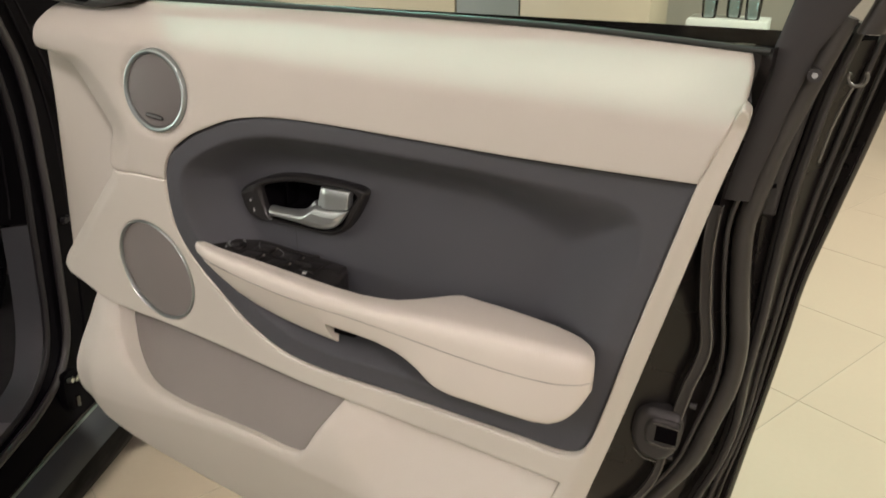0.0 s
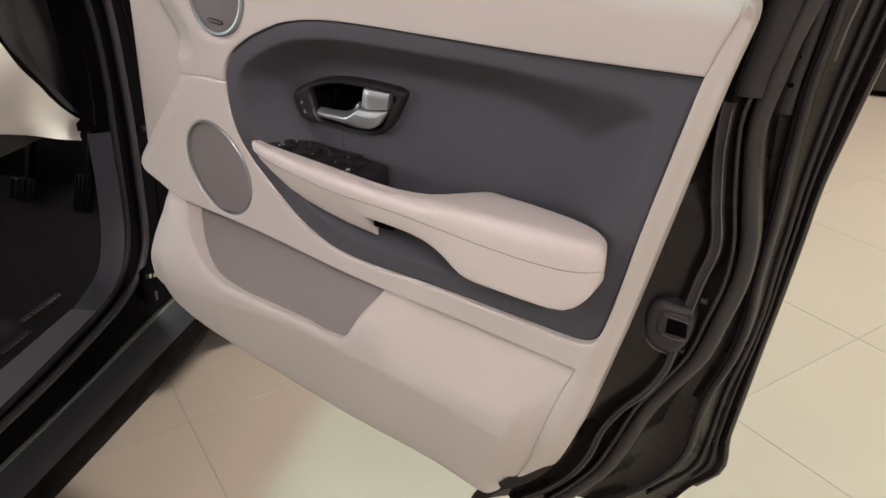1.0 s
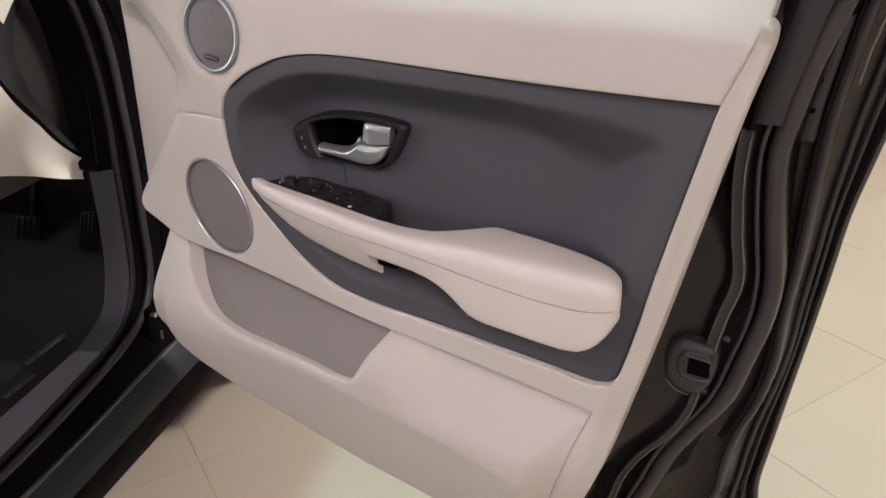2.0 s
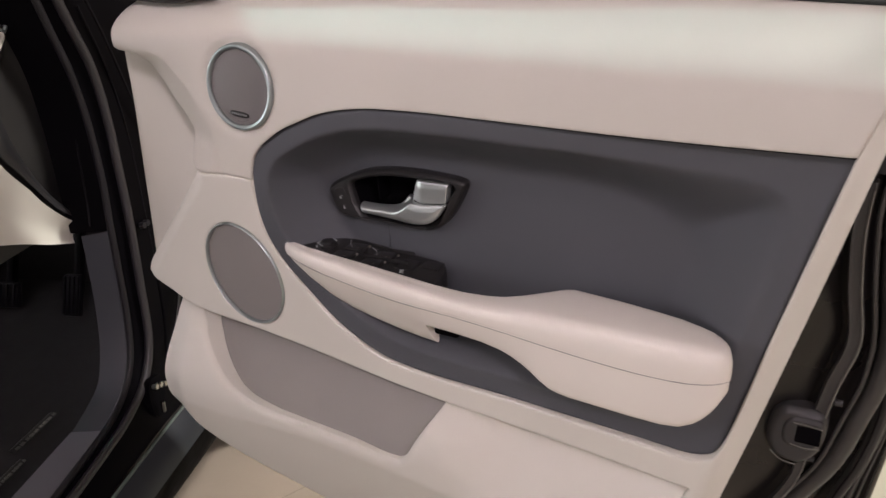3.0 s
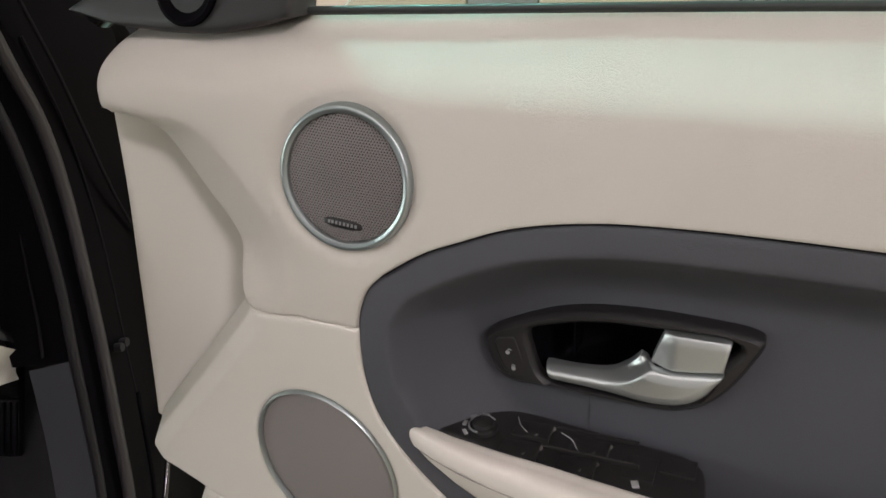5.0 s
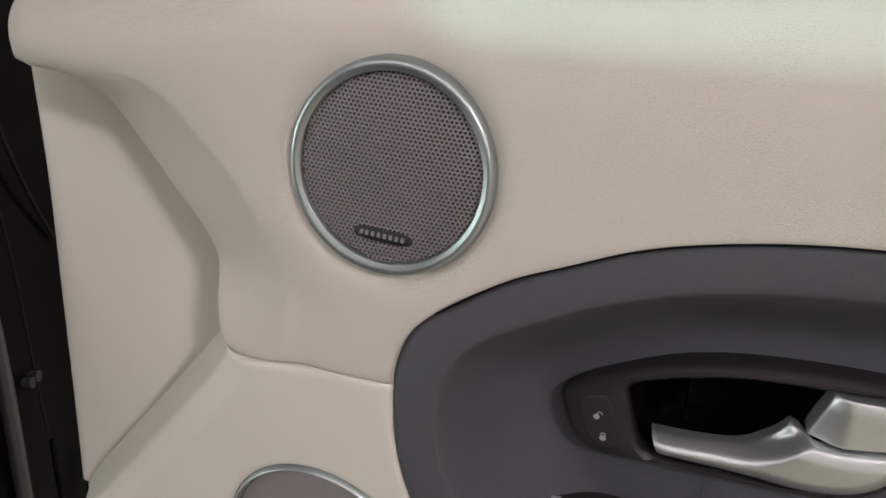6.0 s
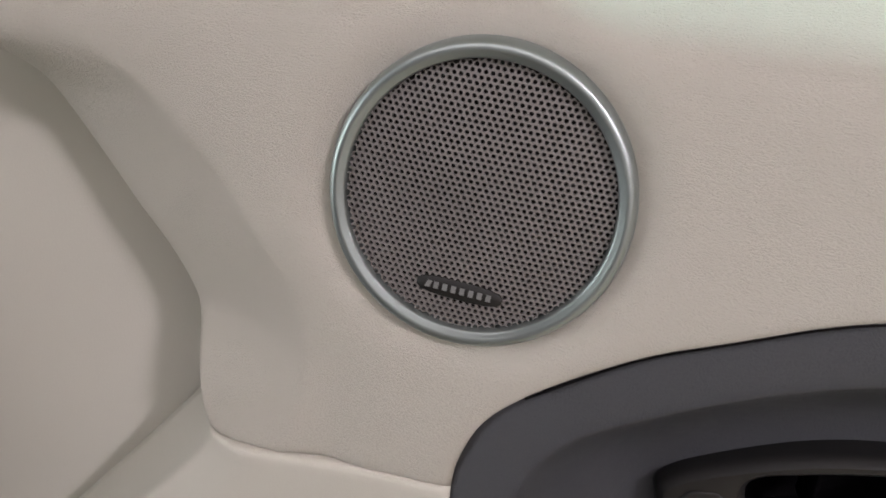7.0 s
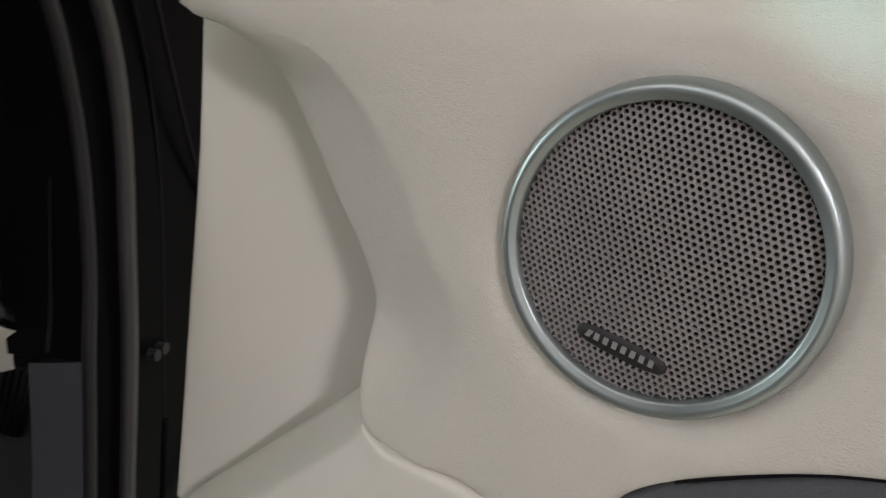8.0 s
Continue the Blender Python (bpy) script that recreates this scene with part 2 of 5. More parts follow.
def sheet(name, outline, depth, mat, parent, holes=(), step=0.007, rim=0.012, r=0.003, label="", axes="xz", more=(), sharp=35):
    """A moulded skin with rounded edges over an outline: depth(u, v, d) gives its third coordinate, larger further back;
    axes xz: seen from -y; xy: seen from above, with depth measured downward from z = 0."""
    from mathutils.geometry import delaunay_2d_cdt
    loops = [np.asarray(outline)] + [np.asarray(h) for h in holes]
    pts = []
    for k, loop in enumerate(loops):
        nxt, prv = np.roll(loop, -1, 0), np.roll(loop, 1, 0)
        tan = nxt - prv
        tan /= np.maximum(np.linalg.norm(tan, axis=1), 1e-9)[:, None]
        nor = np.stack([-tan[:, 1], tan[:, 0]], 1)
        area2 = (loop[:, 0] * nxt[:, 1] - nxt[:, 0] * loop[:, 1]).sum()
        if (area2 < 0) != (k > 0):
            nor = -nor
        for off in (0.12 * r, 0.4 * r, r, 2.2 * r):
            pts.append(loop + nor * off)
    lo, hi = loops[0].min(0), loops[0].max(0)
    gx, gy = np.meshgrid(np.arange(lo[0], hi[0], step), np.arange(lo[1], hi[1], step * 0.866))
    gx[1::2] += step / 2
    grid = np.stack([gx.ravel(), gy.ravel()], 1)
    keep = inside(grid, loops[0])
    grid = grid[keep]
    dist = np.min([away(grid, l) for l in loops], 0)
    grid = grid[dist > max(2.2 * r, step * 0.5)]
    if len(more):
        grid = grid[np.min([np.hypot(grid[:, 0] - mx, grid[:, 1] - my) for mx, my in more], 0) > 0.003]
    rings = np.concatenate(pts)
    near = np.min([away(rings, l) for l in loops], 0)
    want = np.concatenate([np.full(len(l), off) for l in loops for off in (0.12 * r, 0.4 * r, r, 2.2 * r)])
    rings = rings[near > want * 0.9]
    free = np.concatenate([grid, rings] + ([more] if len(more) else []))
    ok = inside(free, loops[0])
    for h in loops[1:]:
        ok &= ~inside(free, h)
    free = free[ok]
    border = np.concatenate(loops)
    edges, n0 = [], 0
    for loop in loops:
        edges += [(n0 + i, n0 + (i + 1) % len(loop)) for i in range(len(loop))]
        n0 += len(loop)
    every = np.concatenate([border, free])
    vs, _, tris, *_ = delaunay_2d_cdt([Vector(map(float, p)) for p in every], edges, [], 0, 1e-5)
    flat = np.array([tuple(v) for v in vs])
    tris = np.array(tris)
    mid = flat[tris].mean(1)
    ok = inside(mid, loops[0])
    for h in loops[1:]:
        ok &= ~inside(mid, h)
    tris = tris[ok]
    d = np.min([away(flat, l) for l in loops], 0)
    deep = depth(flat[:, 0], flat[:, 1], d)
    q = np.clip(r - d, 0, r)
    deep = deep + r - np.sqrt(np.maximum(r * r - q * q, 0))
    count = {}
    for t in tris:
        for e in ((t[0], t[1]), (t[1], t[2]), (t[2], t[0])):
            key = (min(e), max(e))
            count[key] = count.get(key, 0) + 1
    rimmed = [e for e, c in count.items() if c == 1]
    used = sorted({i for e in rimmed for i in e})
    back = {i: len(flat) + k for k, i in enumerate(used)}
    flat = np.concatenate([flat, flat[used]])
    deep = np.concatenate([deep, deep[used] + rim])
    faces = [tuple(t) for t in tris] + [(a, b, back[b], back[a]) for a, b in rimmed]
    if axes == "xz":
        verts = np.stack([flat[:, 0], deep, flat[:, 1]], 1)
    else:
        verts = np.stack([flat[:, 0], flat[:, 1], -deep], 1)
    ob = part(name, verts, faces, mat, parent, label, sharp)
    # the skin looks towards the viewer's side
    me = ob.data
    want_n = Vector((0, -1, 0)) if axes == "xz" else Vector((0, 0, 1))
    total = sum((p.normal * p.area for p in me.polygons if abs(p.normal.dot(want_n)) > 0.3), Vector())
    if total.dot(want_n) < 0:
        me.flip_normals()
    return ob


def loft(name, rings, mat, parent, label="", caps=True, closed=True, sharp=50):
    n = len(rings[0])
    verts = [p for r in rings for p in r]
    faces = []
    for i in range(len(rings) - 1):
        for j in range(n if closed else n - 1):
            k = (j + 1) % n
            faces.append((i * n + j, i * n + k, (i + 1) * n + k, (i + 1) * n + j))
    if caps and closed:
        faces += [tuple(range(n))[::-1], tuple(range((len(rings) - 1) * n, len(rings) * n))]
    return part(name, verts, faces, mat, parent, label, sharp)


def tube(name, line, radius, mat, parent, label="", sides=10, flat=1.0, across=(0, 1, 0)):
    """A round or flattened strip along a line."""
    line = np.asarray(line, float)
    rings = []
    for i, p in enumerate(line):
        t = line[min(i + 1, len(line) - 1)] - line[max(i - 1, 0)]
        t /= np.linalg.norm(t)
        a = np.cross(t, across)
        a /= max(np.linalg.norm(a), 1e-9)
        b = np.cross(a, t)
        rr = radius(i / (len(line) - 1)) if callable(radius) else radius
        rings.append([p + rr * (math.cos(w) * a * flat + math.sin(w) * b) for w in np.linspace(0, 2 * math.pi, sides, endpoint=False)])
    return loft(name, rings, mat, parent, label)


def rounded(points, turns=3):
    """A closed ring with its corners cut smooth."""
    p = np.array(points, float)
    for _ in range(turns):
        q = np.roll(p, -1, 0)
        p = np.stack([0.78 * p + 0.22 * q, 0.22 * p + 0.78 * q], 1).reshape(-1, p.shape[1])
    return p


def block(name, lo, hi, mat, parent=None, label="", bevel=0.004, turn=None):
    """A box with bevelled edges, by its two corners."""
    bm = bmesh.new()
    bmesh.ops.create_cube(bm, size=1)
    lo, hi = Vector(lo), Vector(hi)
    for v in bm.verts:
        v.co = Vector(((v.co.x + 0.5) * (hi.x - lo.x) + lo.x, (v.co.y + 0.5) * (hi.y - lo.y) + lo.y, (v.co.z + 0.5) * (hi.z - lo.z) + lo.z))
    if bevel:
        bmesh.ops.bevel(bm, geom=bm.edges[:], offset=bevel, segments=2, affect="EDGES", profile=0.5)
    if turn:
        bm.transform(turn)
    bm.verts.ensure_lookup_table()
    verts = [v.co.copy() for v in bm.verts]
    faces = [[v.index for v in f.verts] for f in bm.faces]
    bm.free()
    return part(name, verts, faces, mat, parent, label)


def disc_line(cx, cz, rx, rz, turn=0.0, n=96):
    w = np.linspace(0, 2 * math.pi, n, endpoint=False)
    u, v = rx * np.cos(w), rz * np.sin(w)
    c, s = math.cos(radians(turn)), math.sin(radians(turn))
    return np.stack([cx + c * u - s * v, cz + s * u + c * v], 1)


# ---- the room ----
ROOM = dict(x0=-9.0, x1=8.0, y0=-7.0, y1=9.0, top=4.6)


def wall(name, lo, hi, label):
    return tagged(block(name, lo, hi, WALL, None, bevel=0), label, "wall", kind="structure")


wall("wall_west", (ROOM["x0"] - 0.2, ROOM["y0"], 0), (ROOM["x0"], ROOM["y1"], ROOM["top"]), "warm white painted showroom wall")
wall("wall_east", (ROOM["x1"], ROOM["y0"], 0), (ROOM["x1"] + 0.2, ROOM["y1"], ROOM["top"]), "warm white painted showroom wall")
wall("wall_south", (ROOM["x0"], ROOM["y0"] - 0.2, 0), (ROOM["x1"], ROOM["y0"], ROOM["top"]), "warm white painted showroom wall")
wall("wall_north", (ROOM["x0"], ROOM["y1"], 0), (ROOM["x1"], ROOM["y1"] + 0.2, ROOM["top"]), "warm white painted showroom wall")
tagged(block("ceiling", (ROOM["x0"], ROOM["y0"], ROOM["top"]), (ROOM["x1"], ROOM["y1"], ROOM["top"] + 0.2), CEILING, None, bevel=0), "plain white showroom ceiling", "ceiling", kind="structure")

# ---- the open door ----
car = thing("car", (-1.21, 0.80, 0.0), "black car with its front door open on cream leather trim", "car")
core = spline([(-1.03, 0.46)] * 2 + [(-0.30, 0.43)] * 2 + [(-0.215, 0.56), (-0.18, 0.66), (-0.14, 0.82)] + [(-0.05, 1.20)] * 2 + [(-0.05, 1.26)] * 2 + [(-1.03, 1.27)] * 2, 0.02)
door = sheet("door", core, lambda x, z, d: 0.842 + 0 * x, PAINT, car, label="open front door with cream and slate grey trim", step=0.05, rim=0.05, r=0.004)

TOP_LEFT = [(-0.990, 1.277), (-1.006, 1.263), (-1.0125, 1.238), (-1.0085, 1.215), (-0.996, 1.2065), (-0.982, 1.2035), (-0.965, 1.189), (-0.948, 1.169), (-0.927, 1.142), (-0.910, 1.119), (-0.900, 1.099), (-0.894, 1.077), (-0.887, 1.060), (-0.881, 1.0485)]
CREST = [(-1.000, 1.2120), (-0.975, 1.2140), (-0.946, 1.2145), (-0.915, 1.2065), (-0.888, 1.185), (-0.869, 1.165), (-0.855, 1.145), (-0.843, 1.127), (-0.8375, 1.107), (-0.838, 1.090), (-0.843, 1.068), (-0.850, 1.0495)]
INSERT_TOP = [(-0.774, 1.049), (-0.772, 1.062), (-0.763, 1.083), (-0.748, 1.098), (-0.710, 1.122), (-0.684, 1.133), (-0.645, 1.1475), (-0.590, 1.157), (-0.534, 1.159), (-0.393, 1.155), (-0.257, 1.151), (-0.071, 1.149)]
INSERT_LOW = [(-0.083, 1.10), (-0.121, 0.945), (-0.135, 0.882), (-0.147, 0.832), (-0.154, 0.808), (-0.163, 0.792), (-0.180, 0.784), (-0.253, 0.787), (-0.412, 0.797), (-0.549, 0.804), (-0.606, 0.816), (-0.665, 0.849), (-0.711, 0.893), (-0.744, 0.931), (-0.765, 0.968), (-0.774, 1.008)]
SAIL_LINE = [(-0.990, 1.277), (-0.932, 1.271), (-0.894, 1.270), (-0.863, 1.2735), (-0.821, 1.2815)]
MID_LOW = [(-0.184, 0.741), (-0.332, 0.754), (-0.508, 0.767), (-0.802, 0.803), (-0.950, 0.820), (-0.990, 0.838), (-1.040, 0.862)]
STRIP_OUT = [(-0.187, 0.600), (-0.169, 0.660), (-0.147, 0.745), (-0.129, 0.814), (-0.0815, 1.014), (-0.054, 1.134), (-0.040, 1.200)]


def twice(p):
    return [p, p]


top_line = spline(twice(TOP_LEFT[0]) + TOP_LEFT[1:-1] + twice(TOP_LEFT[-1]) + [(-0.866, 1.0482), (-0.852, 1.0495), (-0.810, 1.0505)] + twice(INSERT_TOP[0]) + INSERT_TOP[1:-1] + twice(INSERT_TOP[-1])
                  + twice((-0.041, 1.227)) + [(-0.0415, 1.249)] + twice((-0.0455, 1.264)) + [(-0.23, 1.2745), (-0.43, 1.2785)] + twice((-0.821, 1.2825)) + SAIL_LINE[3:0:-1])
left_edge = spline(TOP_LEFT, closed=False)
insert_edge = spline(INSERT_TOP + INSERT_LOW)
crest_line = spline(CREST, closed=False)
SPEAKER = (-0.7726, 1.1718)


def trim_face(x, z):
    """The panel's broad face: nearly upright, a little further back at its top and bottom."""
    return 0.735 + 0.010 * smooth(1.12, 0.80, z) - 0.006 * smooth(-0.5, -0.1, x) + 0.005 * smooth(-0.55, -0.76, x) + 0.10 * np.clip(z - 1.14, 0, 1)


def upper_depth(x, z, d):
    y = trim_face(x, z)
    up = (z - (1.230 - 0.040 * (x + 0.65))) / 0.007
    ledge = np.interp(x, (-0.82, -0.43, -0.23, -0.04), (1.2825, 1.2785, 1.2745, 1.263)) - (1.230 - 0.040 * (x + 0.65))
    y = y + 0.058 / ledge * 0.007 * np.logaddexp(0, up)
    p = np.stack([x, z], 1)
    a, b = away(p, np.vstack([left_edge, (-0.876, 1.035)]), False), away(p, np.vstack([crest_line, (-0.855, 1.035)]), False)
    # the bevel that falls from the crest to the recessed panel; past the crest a rounded shoulder and a shallow dip
    u = a / np.maximum(a + b, 1e-9)
    top = smooth(1.245, 1.19, z)
    bevel = inside(p, np.concatenate([left_edge[np.searchsorted(-left_edge[:, 1], -1.216):], [(-0.876, 1.035), (-0.855, 1.035)], crest_line[::-1]])) | ((a < 0.0012) & (z < 1.214))
    fall = np.where(bevel, 0.0055 * top + 0.031 * (1 - u), 0.0055 * np.exp(-b / 0.019) * top)
    fall = fall * (1 - 0.80 * smooth(1.105, 1.050, z))
    nose = smooth(1.190, 1.224, z) * smooth(-0.895, -0.975, x)
    y = y + fall * (1 - nose) + nose * np.interp(a, (0, 0.004, 0.010, 0.018, 0.030), (0.016, 0.010, 0.005, 0.0015, 0))
    y = y + np.where(bevel, 0, 0.0030 * np.sin(np.pi * np.clip((b - 0.003) / 0.034, 0, 1)) * smooth(1.115, 1.085, z) * smooth(-0.80, -0.83, x))
    near = np.hypot(x - SPEAKER[0], z - SPEAKER[1])
    return y + 0.0052 * (1 - smooth(0.0545, 0.066, near))


def beside(line, offsets):
    """Rows of points to the rear of an open line."""
    tan = np.gradient(line, axis=0)
    tan = tan / np.maximum(np.linalg.norm(tan, axis=1), 1e-9)[:, None]
    nor = np.stack([tan[:, 1], -tan[:, 0]], 1)
    nor = nor * np.sign(nor[len(line) // 2, 0])
    rows = [(line + off * nor)[away(line + off * nor, line, False) > abs(off) * 0.97 - 1e-6] for off in offsets]
    return np.concatenate([q[q[:, 1] < 1.212] for q in rows])


sheet("upper_trim", top_line, upper_depth, CREAM, door, [disc_line(*SPEAKER, 0.0533, 0.0537)], label="grained cream leather upper panel", rim=0.02, more=np.concatenate([beside(left_edge, (0.008, 0.012, 0.018, 0.026)), beside(crest_line, (0.0, 0.0015, 0.003, 0.005, 0.008, 0.012, 0.017)), beside(crest_line, (-0.0015, -0.003, -0.006, -0.011))]))

FOLD = [(-0.9005, 1.050), (-0.950, 0.995), (-1.008, 0.932), (-1.047, 0.888), (-1.055, 0.873)]
mid_line = spline(twice(FOLD[0]) + FOLD[1:] + MID_LOW[::-1][0:-1] + twice(MID_LOW[0]) + [(-0.205, 0.685), (-0.232, 0.600), (-0.254, 0.535)] + twice((-0.288, 0.460))
                  + [(-0.258, 0.474), (-0.226, 0.520), (-0.200, 0.570)] + STRIP_OUT[1:-1] + [(-0.036, 1.206), (-0.036, 1.220)] + twice((-0.042, 1.226)) + twice(INSERT_TOP[-1]) + INSERT_LOW + twice(INSERT_TOP[0])
                  + [(-0.810, 1.0505), (-0.852, 1.0495), (-0.866, 1.0482), (-0.881, 1.0485)])
fold_line = spline(FOLD, closed=False)
strip_edge = spline([(-0.288, 0.460), (-0.258, 0.474), (-0.226, 0.520)] + STRIP_OUT, closed=False)
WOOFER = disc_line(-0.826, 0.897, 0.0685, 0.0815, 17)


def mid_depth(x, z, d):
    p = np.stack([x, z], 1)
    y = trim_face(x, z) + 0.0
    e = away(p, fold_line, False)
    y = y + np.interp(e, (0, 0.002, 0.017, 0.0185, 0.034, 0.037), (0.038, 0.0365, 0.0088, 0.0074, 0.0008, 0))
    y = y + 0.030 * smooth(0.64, 0.47, z) - 0.010 * smooth(0.74, 0.66, z)
    s = away(p, strip_edge, False)
    y = y + 0.014 * (1 - smooth(0.0, 0.026, s))
    return y


sheet("middle_trim", mid_line, mid_depth, CREAM_SMOOTH, door, [WOOFER], label="cream moulded middle panel", rim=0.03, more=beside(fold_line, (0.006, 0.012, 0.0155, 0.017, 0.0185, 0.0205, 0.027, 0.0325, 0.034, 0.0375)))


INNER = spline([(-0.750, 1.045), (-0.746, 1.060), (-0.733, 1.079), (-0.700, 1.100), (-0.645, 1.1235), (-0.590, 1.1345), (-0.534, 1.1370), (-0.393, 1.133), (-0.257, 1.128), (-0.170, 1.1225), (-0.132, 1.114), (-0.114, 1.090), (-0.150, 0.925), (-0.170, 0.855), (-0.186, 0.825), (-0.220, 0.813),
                (-0.400, 0.825), (-0.545, 0.833), (-0.592, 0.845), (-0.645, 0.873), (-0.688, 0.914), (-0.719, 0.948), (-0.740, 0.980), (-0.750, 1.012)])


def insert_depth(x, z, d):
    """A flat band along the edge, then a hollow that runs out into the flat floor."""
    p = np.stack([x, z], 1)
    e = away(p, insert_edge)
    band = 0.739 + 0.004 * smooth(-0.55, -0.75, x) + 0.05 * np.clip(e, 0, 0.02) + 0.01 * smooth(1.0, 0.8, z)
    far = np.where(inside(p, INNER), away(p, INNER), 0)
    fall = np.clip(far * far / (far + 0.009 + 0.022 * smooth(-0.34, -0.16, x)) / (0.050 + 0.05 * smooth(-0.32, -0.14, x)), 0, 1)
    return band + (0.802 - band) * (1 - (1 - fall) ** 2.0)


def lines_along(line, offsets):
    nxt, prv = np.roll(line, -1, 0), np.roll(line, 1, 0)
    tan = nxt - prv
    tan = tan / np.maximum(np.linalg.norm(tan, axis=1), 1e-9)[:, None]
    nor = np.stack([tan[:, 1], -tan[:, 0]], 1)
    sign = 1 if inside(line[:1] + 0.004 * nor[:1], line)[0] else -1
    out = []
    for off in offsets:
        q = line + sign * off * nor
        out.append(q[away(q, line) > abs(off) * 0.985])
    return np.concatenate(out)


sheet("insert_panel", insert_edge, insert_depth, SLATE, door, [spline([(-0.651, 1.041), (-0.627, 1.052), (-0.594, 1.058), (-0.556, 1.060), (-0.497, 1.058), (-0.494, 1.053), (-0.501, 1.034), (-0.519, 1.003), (-0.544, 0.994), (-0.589, 0.994), (-0.635, 0.995), (-0.645, 1.002), (-0.652, 1.018)])], label="slate grey leather recessed panel", rim=0.01, r=0.004, more=lines_along(INNER, (-0.003, 0.0, 0.0012, 0.0026, 0.0045, 0.007, 0.010, 0.014, 0.019, 0.025, 0.032)))

# thin black tube draws the shadow line between insert and upper panel
insert_shade_path = spline(INSERT_TOP[3:], 0.006, False)
tube("insert_shade_line", [(x, float(trim_face(np.array(x), np.array(z))) + 0.0016, z) for x, z in insert_shade_path], 0.0007, SEAL_BLACK, door, "dark line for the shade along the insert", sides=6)

# recessed front panel behind the mirror corner
recess_line = spline(twice((-1.041, 1.225)) + twice((-0.92, 1.225)) + twice((-0.86, 1.12)) + twice((-0.86, 1.03)) + twice((-1.02, 0.86)) + twice((-1.078, 0.86)) + [(-1.073, 0.90), (-1.057, 1.04), (-1.047, 1.13)])


def recess_depth(x, z, d):
    return 0.802 + 0.22 * np.clip(x + 1.04, 0, 0.155) * smooth(0.92, 1.08, z)


sheet("front_panel", recess_line, recess_depth, CREAM_SMOOTH, door, label="smooth cream front panel", rim=0.03, r=0.005)

# lower panel with the map pocket
POCKET = [(-0.955, 0.832), (-0.938, 0.795), (-0.912, 0.755), (-0.875, 0.722), (-0.835, 0.703), (-0.785, 0.694), (-0.730, 0.690), (-0.640, 0.684), (-0.578, 0.677), (-0.557, 0.680), (-0.530, 0.722), (-0.484, 0.794)]
low_line = spline(twice((-0.985, 0.850)) + [(-1.002, 0.790), (-1.016, 0.730), (-1.021, 0.680), (-1.012, 0.632), (-0.955, 0.573), (-0.870, 0.534), (-0.740, 0.492), (-0.620, 0.460), (-0.500, 0.446), (-0.385, 0.433), (-0.325, 0.434)] + twice((-0.290, 0.458))
                  + [(-0.254, 0.535), (-0.232, 0.600), (-0.205, 0.685)] + twice((-0.182, 0.748)) + twice((-0.470, 0.800)) + twice(POCKET[-1]) + POCKET[::-1][1:-1] + twice(POCKET[0]) + twice((-0.958, 0.856)))
pocket_edge = spline(POCKET, closed=False)
mid_low = spline(MID_LOW, closed=False)
low_side = spline([(-0.182, 0.748), (-0.205, 0.685), (-0.232, 0.600), (-0.254, 0.535), (-0.290, 0.458)], closed=False)
crease = np.array([(-0.90, 0.66), (-0.70, 0.668), (-0.553, 0.655), (-0.439, 0.640), (-0.227, 0.596), (-0.15, 0.575)])
crease_z = curve_of([tuple(c) for c in crease])


def low_depth(x, z, d):
    p = np.stack([x, z], 1)
    y = 0.757 - 0.052 * smooth(0.83, 0.68, z)
    inner = 0.774 - 0.069 * smooth(0.765, 0.635, z)
    w = smooth(-0.50, -0.40, x)
    y = y * (1 - w) + inner * w
    e = away(p, pocket_edge, False)
    y = y + 0.0045 * (1 - smooth(0.0, 0.006, e))
    below = np.clip(crease_z(x) - z, 0, 1)
    y = y + 0.24 * below + 0.1 * below * below
    step = mid_depth(x, z, d) + 0.013
    y = y + np.clip(step - y, 0, 1) * (1 - smooth(0.006, 0.042, away(p, mid_low, False)))
    side = (1 - smooth(0.004, 0.045, away(p, low_side, False))) * smooth(0.75, 0.715, z)
    y = y * (1 - side) + mid_depth(x, z, d) * side
    return y + 0.016 * (1 - smooth(0.0, 0.06, x + 1.02)) + 0.012 * (1 - smooth(0.0, 0.03, d)) * smooth(0.65, 0.60, z) * smooth(-0.30, -0.45, x)


sheet("lower_trim", low_line, low_depth, CREAM_SMOOTH, door, label="cream moulded lower panel with map pocket", rim=0.030, r=0.0016)
liner_line = spline(twice((-0.985, 0.87)) + [(-0.965, 0.76)] + twice((-0.90, 0.66)) + twice((-0.50, 0.64)) + twice((-0.455, 0.82)))
sheet("pocket_liner", liner_line, lambda x, z, d: 0.803 - 0.086 * smooth(0.81, 0.675, z) - 0.010 * smooth(-0.86, -0.94, x) * smooth(0.69, 0.76, z), LINER, door, label="grey felt pocket liner", rim=0.005, r=0.002, step=0.02)

# loudspeaker in the upper panel
speaker_ring = []
for k, w in enumerate(np.linspace(0, 2 * math.pi, 128, endpoint=False)):
    c, s = math.cos(w), math.sin(w)
    prof = [(0.0477, 0.7400), (0.0479, 0.7355), (0.0482, 0.7346), (0.0486, 0.7343), (0.0492, 0.7342), (0.0500, 0.7337), (0.0512, 0.7333), (0.0524, 0.7336), (0.0534, 0.7345), (0.0541, 0.7362), (0.0545, 0.7390), (0.0546, 0.7440)]
    speaker_ring.append([(SPEAKER[0] + rr * c, yy + 0.0095 + 0.09 * rr * s, SPEAKER[1] + 1.005 * rr * s) for rr, yy in prof])
ring = loft("speaker_ring", speaker_ring + speaker_ring[:1], RING, door, "brushed silver speaker surround", caps=False, closed=False, sharp=60)


